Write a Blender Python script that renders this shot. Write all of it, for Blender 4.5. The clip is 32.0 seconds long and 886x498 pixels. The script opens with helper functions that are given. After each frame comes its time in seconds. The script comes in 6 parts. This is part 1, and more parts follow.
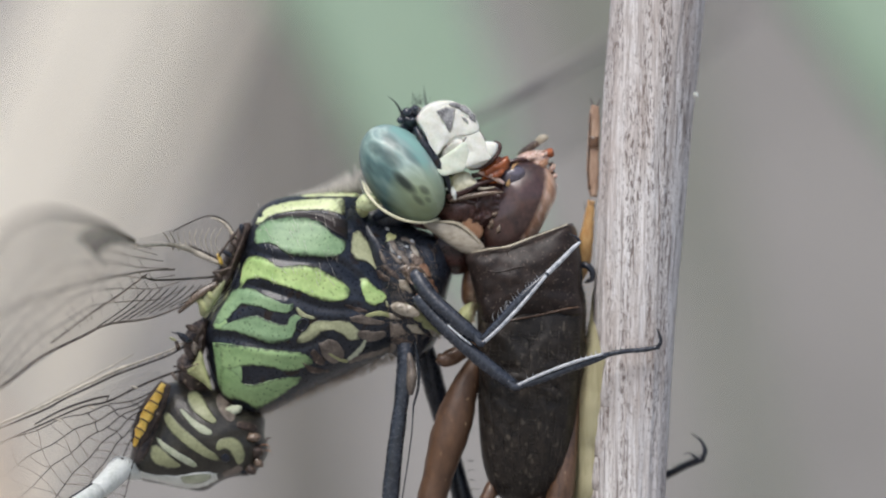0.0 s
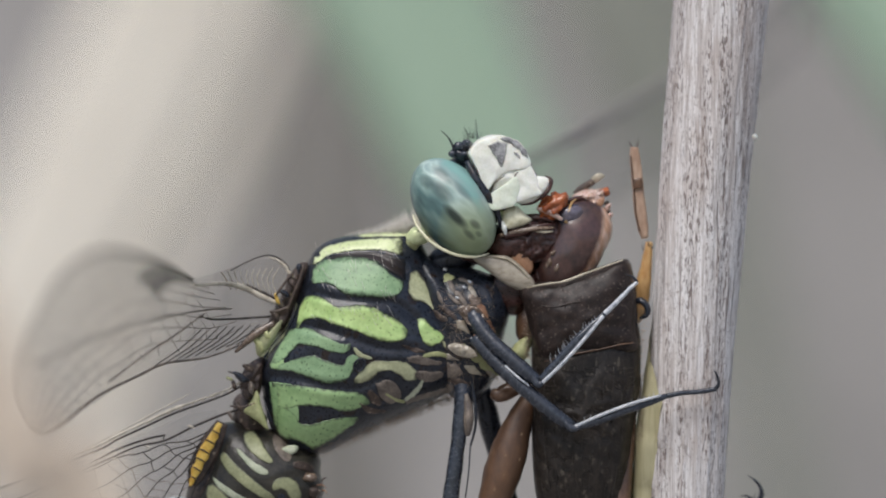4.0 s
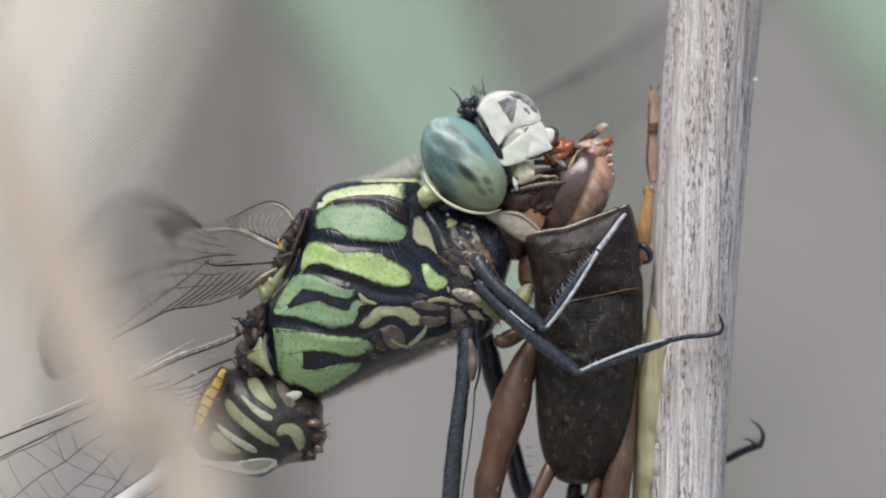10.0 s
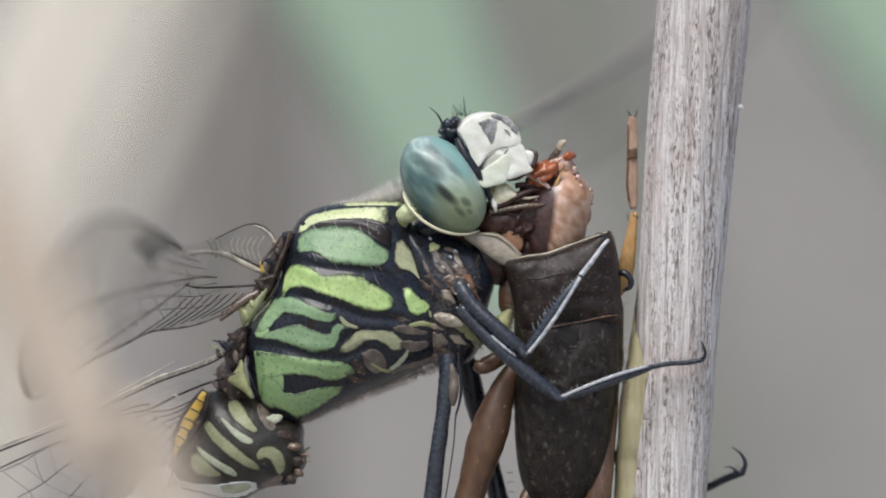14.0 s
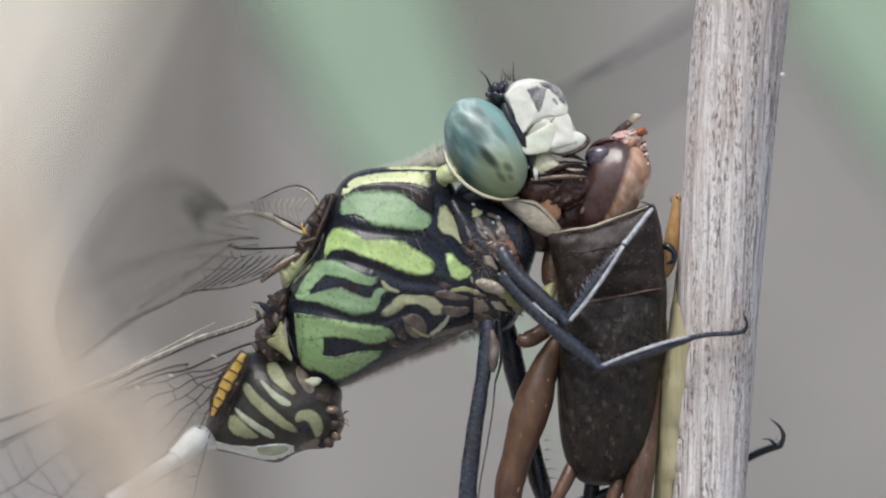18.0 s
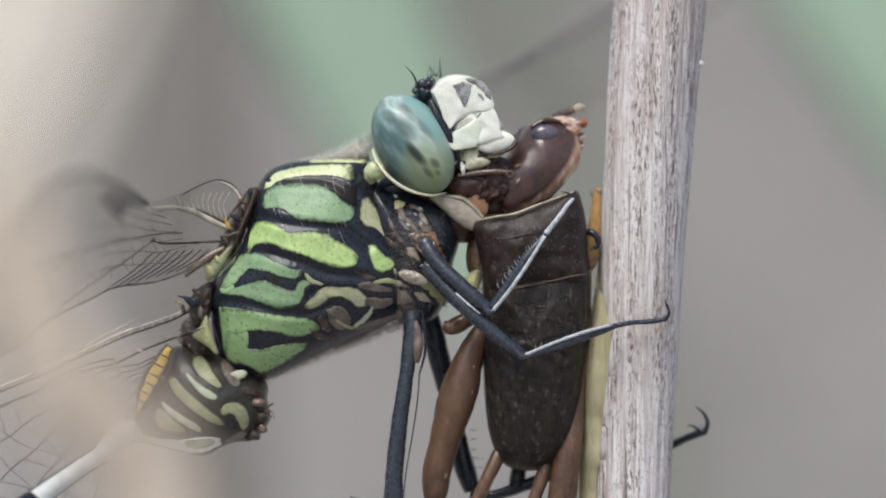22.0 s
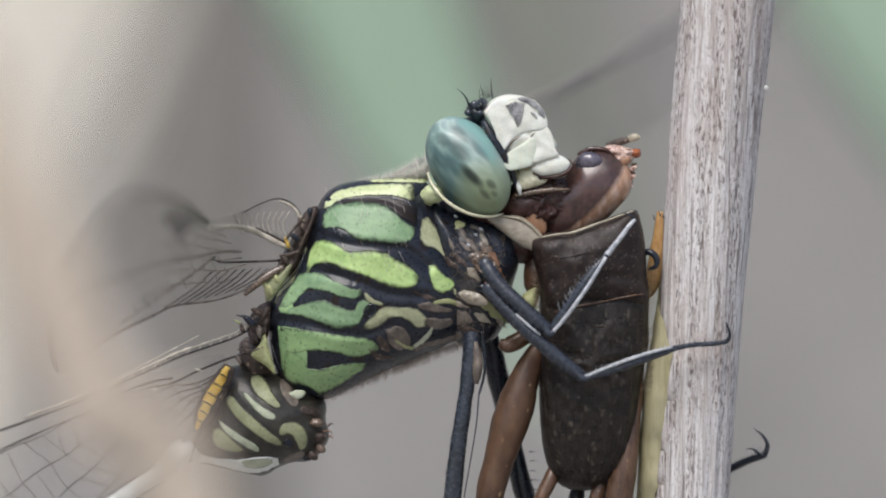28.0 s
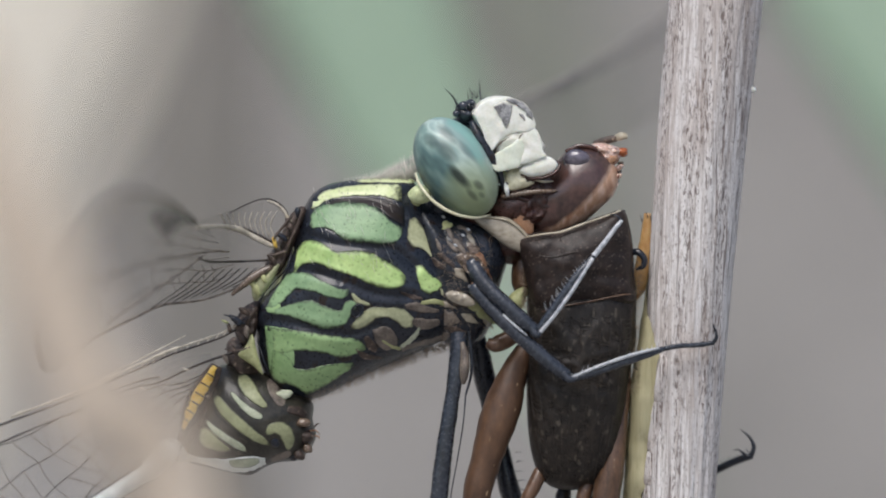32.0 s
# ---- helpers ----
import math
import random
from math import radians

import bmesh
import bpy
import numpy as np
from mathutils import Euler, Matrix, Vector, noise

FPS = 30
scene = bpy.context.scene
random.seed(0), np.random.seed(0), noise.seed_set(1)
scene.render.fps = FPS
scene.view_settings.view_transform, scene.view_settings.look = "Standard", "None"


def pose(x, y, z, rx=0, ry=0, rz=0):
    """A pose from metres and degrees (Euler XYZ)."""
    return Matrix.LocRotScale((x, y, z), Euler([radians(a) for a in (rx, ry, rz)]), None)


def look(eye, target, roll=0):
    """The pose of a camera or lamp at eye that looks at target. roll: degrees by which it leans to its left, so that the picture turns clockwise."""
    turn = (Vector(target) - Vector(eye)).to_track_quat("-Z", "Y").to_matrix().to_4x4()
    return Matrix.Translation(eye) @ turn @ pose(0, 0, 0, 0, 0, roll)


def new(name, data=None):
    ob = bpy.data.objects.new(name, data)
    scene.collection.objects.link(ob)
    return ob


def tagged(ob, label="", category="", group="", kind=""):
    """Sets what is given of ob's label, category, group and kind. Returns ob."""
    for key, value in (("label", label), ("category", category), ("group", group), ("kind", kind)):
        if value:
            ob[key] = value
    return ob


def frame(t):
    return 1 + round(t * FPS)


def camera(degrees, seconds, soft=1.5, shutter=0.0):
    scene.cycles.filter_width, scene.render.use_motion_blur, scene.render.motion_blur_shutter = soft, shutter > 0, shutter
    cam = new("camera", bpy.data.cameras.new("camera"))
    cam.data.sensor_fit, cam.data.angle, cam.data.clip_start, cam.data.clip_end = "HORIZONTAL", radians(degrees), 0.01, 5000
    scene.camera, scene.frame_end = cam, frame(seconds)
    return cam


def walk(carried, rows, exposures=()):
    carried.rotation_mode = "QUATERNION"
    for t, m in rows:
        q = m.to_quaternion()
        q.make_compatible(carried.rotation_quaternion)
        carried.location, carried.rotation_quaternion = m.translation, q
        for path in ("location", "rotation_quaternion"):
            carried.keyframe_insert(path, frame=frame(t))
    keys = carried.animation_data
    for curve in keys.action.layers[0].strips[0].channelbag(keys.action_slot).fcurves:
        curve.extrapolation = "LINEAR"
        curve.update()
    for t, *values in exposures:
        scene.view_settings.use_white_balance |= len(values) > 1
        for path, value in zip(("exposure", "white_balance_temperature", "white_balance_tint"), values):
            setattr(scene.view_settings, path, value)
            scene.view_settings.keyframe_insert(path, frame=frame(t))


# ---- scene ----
S = 2.8e-5            # the size of one unit of the plan, in metres
FAR = 0.4             # the camera's distance from the stalk
LENS = 2 * math.degrees(math.atan(784 * S / FAR))
cam = camera(LENS, 32.0, soft=2.0)
cam.data.dof.use_dof = True
cam.data.dof.focus_distance = FAR / 1.011 - 0.0024
cam.data.dof.aperture_fstop = 23.0

# seconds, eye in metres, yaw, pitch and roll in degrees, and how far the stalk sways to the right
PATH = [
    (0.0, 0.02100, -0.39642, 0.00000, 2.6880, 0.2880, 0.158, 0.00232),
    (0.5, 0.02065, -0.39545, 0.00000, 2.8464, 0.3644, 0.636, 0.00235),
    (1.0, 0.02030, -0.39595, 0.00000, 2.7548, 0.2957, 0.320, 0.00238),
    (1.5, 0.01995, -0.39597, 0.00000, 2.6644, 0.3884, 0.551, 0.00241),
    (2.0, 0.01960, -0.39641, 0.00000, 2.5948, 0.2858, 0.545, 0.00244),
    (2.5, 0.01904, -0.39670, 0.00000, 2.6018, 0.3341, 0.419, 0.00234),
    (3.0, 0.01848, -0.39508, 0.00000, 2.6847, 0.4560, 0.948, 0.00224),
    (3.5, 0.01764, -0.39453, 0.00000, 2.6549, 0.5385, 0.968, 0.00195),
    (4.0, 0.01680, -0.39587, 0.00000, 2.5921, 0.5726, 0.528, 0.00165),
    (4.5, 0.01456, -0.39332, 0.00000, 2.5250, 0.6541, 1.199, 0.00101),
    (6.5, 0.00952, -0.39360, 0.00000, 2.1764, 0.7997, 0.769, -0.00084),
    (7.0, 0.00784, -0.39423, 0.00000, 1.9622, 0.7862, 0.713, -0.00098),
    (7.5, 0.00574, -0.39492, 0.00000, 1.5137, 0.4617, -0.154, -0.00077),
    (8.0, 0.00364, -0.39347, 0.00000, 1.0411, 0.3429, 0.204, -0.00056),
    (8.5, 0.00252, -0.39316, 0.00000, 0.9729, 0.3379, 0.762, -0.00070),
    (9.0, 0.00140, -0.39479, 0.00000, 0.5517, 0.3268, 0.189, -0.00084),
    (9.5, 0.00126, -0.39444, 0.00000, 0.4275, 0.3329, 0.238, -0.00028),
    (10.0, 0.00112, -0.39641, 0.00000, 0.5318, 0.1866, 0.084, 0.00028),
    (10.5, 0.00182, -0.39718, 0.00000, 0.4258, 0.1771, -0.213, -0.00014),
    (11.0, 0.00252, -0.39620, 0.00000, 0.6016, 0.0121, 0.320, -0.00056),
    (11.5, 0.00287, -0.39675, 0.00000, 0.7012, 0.0902, 0.004, -0.00073),
    (12.0, 0.00322, -0.39726, 0.00000, 0.7007, 0.2373, 0.067, -0.00091),
    (12.5, 0.00357, -0.39623, 0.00000, 0.8177, 0.2531, 0.326, -0.00109),
    (13.0, 0.00392, -0.39781, 0.00000, 0.7456, 0.0002, 0.001, -0.00126),
    (13.5, 0.00378, -0.39669, 0.00000, 0.6440, 0.0574, 0.056, -0.00081),
    (14.0, 0.00364, -0.39509, 0.00000, 0.8708, 0.3593, 0.705, -0.00036),
    (14.5, 0.00342, -0.39291, 0.00000, 0.9842, 0.4418, 1.190, 0.00062),
    (16.5, 0.00252, -0.39267, 0.00000, 0.5798, 0.3753, 0.832, 0.00353),
    (17.0, 0.00112, -0.39323, 0.00000, 0.2848, 0.1901, 0.843, 0.00378),
    (17.5, 0.00070, -0.39505, 0.00000, 0.1872, 0.1279, 0.528, 0.00336),
    (18.0, 0.00028, -0.39381, 0.00000, 0.1888, 0.1320, 0.687, 0.00294),
    (18.5, 0.00056, -0.39595, 0.00000, 0.1074, 0.0322, 0.345, 0.00190),
    (19.0, 0.00084, -0.39613, 0.00000, 0.1525, 0.0719, 0.239, 0.00087),
    (19.5, 0.00112, -0.39619, 0.00000, 0.1247, 0.0067, -0.010, 0.00039),
    (20.0, 0.00140, -0.39603, 0.00000, 0.1409, 0.0396, -0.077, -0.00008),
    (20.5, 0.00151, -0.39607, 0.00000, 0.1449, 0.1044, -0.127, -0.00006),
    (21.0, 0.00161, -0.39604, 0.00000, 0.2075, 0.1717, 0.024, -0.00004),
    (21.5, 0.00171, -0.39571, 0.00000, 0.2378, 0.1204, -0.116, -0.00002),
    (22.0, 0.00182, -0.39613, 0.00000, 0.2922, 0.0745, -0.075, 0.00000),
    (22.5, 0.00171, -0.39585, 0.00000, 0.3711, 0.0622, -0.026, -0.00006),
    (23.0, 0.00161, -0.39525, 0.00000, 0.3784, 0.1433, 0.064, -0.00011),
    (23.5, 0.00151, -0.39618, 0.00000, 0.2654, 0.0565, -0.203, -0.00017),
    (24.0, 0.00140, -0.39542, 0.00000, 0.3324, -0.0093, -0.134, -0.00022),
    (24.5, 0.00084, -0.39470, 0.00000, 0.4174, -0.1238, -0.130, -0.00011),
    (25.0, 0.00028, -0.39643, 0.00000, 0.1597, -0.1420, -0.249, 0.00000),
    (25.5, 0.00023, -0.39552, 0.00000, 0.1783, -0.0535, 0.178, 0.00000),
    (27.5, 0.00005, -0.39456, 0.00000, 0.2484, 0.0879, 0.701, 0.00095),
    (28.0, 0.00000, -0.39443, 0.00000, 0.3093, 0.2162, 0.910, 0.00104),
    (28.5, 0.00000, -0.39449, 0.00000, 0.3033, 0.1912, 0.957, 0.00109),
    (29.0, 0.00000, -0.39434, 0.00000, 0.3672, 0.2316, 1.109, 0.00115),
    (29.5, 0.00000, -0.39369, 0.00000, 0.3751, 0.2568, 1.204, 0.00120),
    (30.0, 0.00000, -0.39358, 0.00000, 0.4002, 0.3691, 1.077, 0.00126),
    (30.5, 0.00000, -0.39426, 0.00000, 0.3780, 0.4690, 1.115, 0.00115),
    (31.0, 0.00000, -0.39444, 0.00000, 0.3633, 0.4064, 1.234, 0.00105),
    (31.5, 0.00000, -0.39433, 0.00000, 0.2600, 0.2570, 1.146, 0.00094),
    (32.0, 0.00000, -0.39487, 0.00000, 0.2480, 0.2205, 1.082, 0.00084),
]


def eye_pose(x, y, z, yaw, pitch, roll):
    a, b = radians(yaw), radians(pitch)
    ahead = Vector((-math.sin(a) * math.cos(b), math.cos(a) * math.cos(b), math.sin(b)))
    eye = Vector((x, y, z))
    return look(eye, eye + ahead, roll)


walk(cam, [(row[0], eye_pose(*row[1:7])) for row in PATH],
     exposures=[(0, -0.03), (1, -0.08), (3, -0.12), (4, -0.17), (4.5, -0.2), (6.5, -0.45), (7, -0.5), (7.5, -0.4), (8, -0.12), (9, -0.08), (12, -0.05), (17, -0.05), (21, 0.0), (24, -0.03), (28, -0.06), (30, -0.1), (32, -0.12)])

# ---- light: an overcast sky and a broad, weak sun behind the camera's shoulder ----
world = bpy.data.worlds.new("sky")
scene.world = world
world.use_nodes = True
wn = world.node_tree
sky = wn.nodes.new("ShaderNodeTexSky")
sky.sky_type = "NISHITA"
sky.sun_disc = False
sky.sun_elevation, sky.sun_rotation = radians(58), radians(200)
sky.air_density, sky.dust_density, sky.ozone_density = 1.0, 2.6, 0.8
wn.links.new(sky.outputs[0], wn.nodes["Background"].inputs[0])
wn.nodes["Background"].inputs[1].default_value = 0.126
sun_data = bpy.data.lights.new("sun", "SUN")
sun_data.energy, sun_data.angle, sun_data.color = 2.35, radians(36), (1.0, 0.98, 0.97)
sun = new("sun", sun_data)
sun.matrix_world = look((-0.6, -1.5, 2.6), (0, 0, 0))


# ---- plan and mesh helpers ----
def P(u, v, d=0.0):
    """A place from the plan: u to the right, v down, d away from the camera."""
    k = 1 + d * S / FAR
    return Vector(((u - 784) * S * k, d * S, (441 - v) * S * k))


ORIGIN = {}


def thing(name, at, label, category, group="", kind=""):
    ob = new(name)
    ob.empty_display_size = 0.001
    ob.location = at
    ORIGIN[ob.name] = Vector(at)
    return tagged(ob, label, category, group, kind)


def part(name, bm, material, parent=None, label="", origin=None, smooth=True):
    """One mesh object out of a bmesh in world places, under a thing or a part."""
    mid = Vector(origin) if origin is not None else sum((v.co for v in bm.verts), Vector()) / max(1, len(bm.verts))
    bmesh.ops.translate(bm, verts=bm.verts, vec=-mid)
    bmesh.ops.recalc_face_normals(bm, faces=bm.faces)
    me = bpy.data.meshes.new(name)
    bm.to_mesh(me)
    bm.free()
    me.materials.append(material)
    if smooth:
        me.polygons.foreach_set("use_smooth", [True] * len(me.polygons))
    ob = new(name, me)
    base = ORIGIN[parent.name] if parent is not None else Vector()
    ob.parent = parent
    ob.location = mid - base
    ORIGIN[ob.name] = mid
    return tagged(ob, label)


def spline(rows, n):
    """Points along a smooth line through rows of numbers."""
    a = np.array(rows, float)
    if len(a) == 2:
        return [a[0] + (a[1] - a[0]) * i / n for i in range(n + 1)]
    a = np.vstack([2 * a[0] - a[1], a, 2 * a[-1] - a[-2]])
    out = []
    for i in range(n + 1):
        x = i / n * (len(a) - 3)
        k = min(int(x), len(a) - 4)
        f = x - k
        p0, p1, p2, p3 = a[k:k + 4]
        out.append(0.5 * (2 * p1 + (p2 - p0) * f + (2 * p0 - 5 * p1 + 4 * p2 - p3) * f * f + (3 * p1 - p0 - 3 * p2 + p3) * f ** 3))
    return out


def tube(rows, n=14, seg=10, bm=None, flat=1.0, rough=0.0):
    """A round or flattened limb along rows of (u, v, d, radius)."""
    bm = bm or bmesh.new()
    pts = spline(rows, n)
    places = [P(*p[:3]) for p in pts]
    rings, side = [], Vector((0, 1, 0))
    for i, p in enumerate(places):
        along = (places[min(i + 1, n)] - places[max(i - 1, 0)]).normalized()
        a = (side - along * side.dot(along)).normalized() if abs(side.dot(along)) < 0.95 else along.orthogonal().normalized()
        b = along.cross(a)
        r = max(pts[i][3], 0.05) * S
        ring = []
        for k in range(seg):
            w = 2 * math.pi * k / seg
            f = 1 + (rough * noise.noise((p + a * math.cos(w) * r + b * math.sin(w) * r) / (S * 14)) if rough else 0)
            ring.append(bm.verts.new(p + (a * math.cos(w) * flat + b * math.sin(w)) * r * f))
        rings.append(ring)
    for r0, r1 in zip(rings, rings[1:]):
        for k in range(seg):
            bm.faces.new((r0[k], r0[(k + 1) % seg], r1[(k + 1) % seg], r1[k]))
    for ring, p in ((rings[0], places[0]), (rings[-1], places[-1])):
        c = bm.verts.new(p)
        for k in range(seg):
            bm.faces.new((ring[k], ring[(k + 1) % seg], c))
    return bm


def egg(u, v, d, a, b, c, tilt=0, bm=None, seg=28, lumps=0.0, grain=20.0):
    """An ellipsoid: a along the tilted axis, b across it, c in depth; lumps make it uneven."""
    bm = bm or bmesh.new()
    made = bmesh.ops.create_uvsphere(bm, u_segments=seg, v_segments=seg * 2 // 3, radius=1)["verts"]
    t, mid = radians(tilt), P(u, v, d)
    for q in made:
        x, y, z = q.co
        f = 1 + lumps * noise.noise(Vector((x * a, y * c, z * b)) / grain + Vector((u, v, d)) * 0.13)
        x, z, y = x * a * f, z * b * f, y * c * f
        q.co = mid + Vector((x * math.cos(t) + z * math.sin(t), y, -x * math.sin(t) + z * math.cos(t))) * S
    return bm


def groove(lines, deep, wide):
    """A relief of creases along lines of (u, v): how much deeper the surface lies at a place."""
    paths = [[tuple(p) for p in spline(line, 90)] for line in lines]

    def at(u, v):
        near = min(math.hypot(u - x, v - y) for path in paths for x, y in path)
        return deep * math.exp(-(near / wide) ** 2) - 0.35 * deep * math.exp(-((near - 2.2 * wide) / wide) ** 2)
    return at


class Swell:
    """A rounded body with a given outline: it is deepest at its centre and closes at its rim."""

    def __init__(self, centre, outline, thick, d=0.0, power=0.5, ease=3, relief=None):
        self.c, self.thick, self.d, self.power, self.relief = np.array(centre, float), thick, d, power, relief
        ring = list(outline) + list(outline[:3])
        o = np.array(spline(ring, 12 * len(ring))[12:-24], float) - self.c
        ang = np.arctan2(o[:, 1], o[:, 0])
        k = np.argsort(ang)
        ang, rad = ang[k], np.hypot(o[:, 0], o[:, 1])[k]
        grid = np.linspace(-np.pi, np.pi, 145)
        r = np.interp(grid, np.r_[ang - 2 * np.pi, ang, ang + 2 * np.pi], np.r_[rad, rad, rad])
        for _ in range(ease):
            r[:-1] = (np.roll(r[:-1], 1) + 2 * r[:-1] + np.roll(r[:-1], -1)) / 4
            r[-1] = r[0]
        self.grid, self.r = grid, r

    def radius(self, w):
        return np.interp((w + np.pi) % (2 * np.pi) - np.pi, self.grid, self.r)

    def depth(self, u, v, lift=0.0):
        x, y = u - self.c[0], v - self.c[1]
        rho = min(math.hypot(x, y) / self.radius(math.atan2(y, x)), 0.995)
        return self.d - self.thick * (1 - rho * rho) ** self.power - lift + (self.relief(u, v) if self.relief else 0)

    def mesh(self, rings=14, seg=64, rough=0.0, grain=12.0, back=1.0):
        bm = bmesh.new()
        for side in (-1, 1):
            last = None
            for i in range(rings + 1):
                rho = math.sin(i / rings * math.pi / 2)
                if i == 0:
                    last = [bm.verts.new(P(*self.c, self.d + side * self.thick * (back if side > 0 else 1)))]
                    continue
                ring = []
                for k in range(seg):
                    w = 2 * math.pi * k / seg
                    r = self.radius(w) * rho
                    u, v = self.c[0] + r * math.cos(w), self.c[1] + r * math.sin(w)
                    d = self.d + side * self.thick * (back if side > 0 else 1) * max(0.0, 1 - rho * rho) ** self.power
                    if self.relief and side < 0:
                        d += self.relief(u, v) * (1 - rho ** 12)
                    if rough:
                        d += rough * noise.noise(Vector((u, v, d)) / grain)
                    ring.append(bm.verts.new(P(u, v, d)))
                if len(last) == 1:
                    for k in range(seg):
                        bm.faces.new((last[0], ring[k], ring[(k + 1) % seg]))
                else:
                    for k in range(seg):
                        bm.faces.new((last[k], ring[k], ring[(k + 1) % seg], last[(k + 1) % seg]))
                last = ring
        bmesh.ops.remove_doubles(bm, verts=bm.verts, dist=S * 0.3)
        return bm


def band(rows, swell, lift=1.0, n=40, across=8, wobble=0.07):
    """A raised marking on a rounded body, along rows of (u, v, half width)."""
    bm = bmesh.new()
    edge = bm.verts.layers.float.new("edge")
    pts = spline(rows, n)
    top = []
    for i, (u, v, h) in enumerate(pts):
        a, b = pts[max(i - 1, 0)], pts[min(i + 1, n)]
        t = np.array([b[0] - a[0], b[1] - a[1]])
        t = t / max(1e-6, np.hypot(*t))
        end = min(1, math.sqrt(max(0.0, min(i, n - i) / 4.0)) + 0.02)
        h = max(h, 0.6) * 1.22 * end * (1 + wobble * noise.noise(Vector((u, v, 3)) / 9))
        row = []
        for k in range(across + 1):
            s = 2 * k / across - 1
            x, y = u - t[1] * s * h, v + t[0] * s * h
            row.append(bm.verts.new(P(x, y, swell.depth(x, y, lift * (1 - s ** 4) * end + 0.5))))
            row[-1][edge] = max(abs(s), 1 - min(i, n - i) / 5.0 * 0.5)
        top.append(row)
    for r0, r1 in zip(top, top[1:]):
        for k in range(across):
            bm.faces.new((r0[k], r0[k + 1], r1[k + 1], r1[k]))
    rim = bmesh.ops.extrude_face_region(bm, geom=bm.faces[:])["geom"]
    bmesh.ops.translate(bm, verts=[q for q in rim if isinstance(q, bmesh.types.BMVert)], vec=Vector((0, 5 * S, 0)))
    return bm


def strip(upper, lower, swell, lift=0.7, n=40, across=10):
    """A raised marking on a rounded body between an upper and a lower border, both from rows of (u, v)."""
    bm = bmesh.new()
    edge = bm.verts.layers.float.new("edge")
    a, b = spline(upper, n), spline(lower, n)
    top = []
    for i, (p, q) in enumerate(zip(a, b)):
        row = []
        close = min(1.0, min(i, n - i) / 3.0)
        for k in range(across + 1):
            s = 2 * k / across - 1
            u, v = p + (q - p) * (0.5 + (k / across - 0.5) * 1.1)
            u, v = u + 1.6 * noise.noise(Vector((u, v, 5)) / 7), v + 1.6 * noise.noise(Vector((u, v, 9)) / 7)
            row.append(bm.verts.new(P(u, v, swell.depth(u, v, lift * (1 - s ** 6) * close + 0.7))))
            row[-1][edge] = max(abs(s), 1 - min(i, n - i) / 5.0 * 0.5)
        top.append(row)
    for r0, r1 in zip(top, top[1:]):
        for k in range(across):
            bm.faces.new((r0[k], r0[k + 1], r1[k + 1], r1[k]))
    rim = bmesh.ops.extrude_face_region(bm, geom=bm.faces[:])["geom"]
    bmesh.ops.translate(bm, verts=[q for q in rim if isinstance(q, bmesh.types.BMVert)], vec=Vector((0, 5 * S, 0)))
    return bm


# ---- materials ----
def rgb(c):
    """A colour from eight-bit display values to linear."""
    return (*[((x / 255 + 0.055) / 1.055) ** 2.4 if x > 10 else x / 255 / 12.92 for x in c], 1)


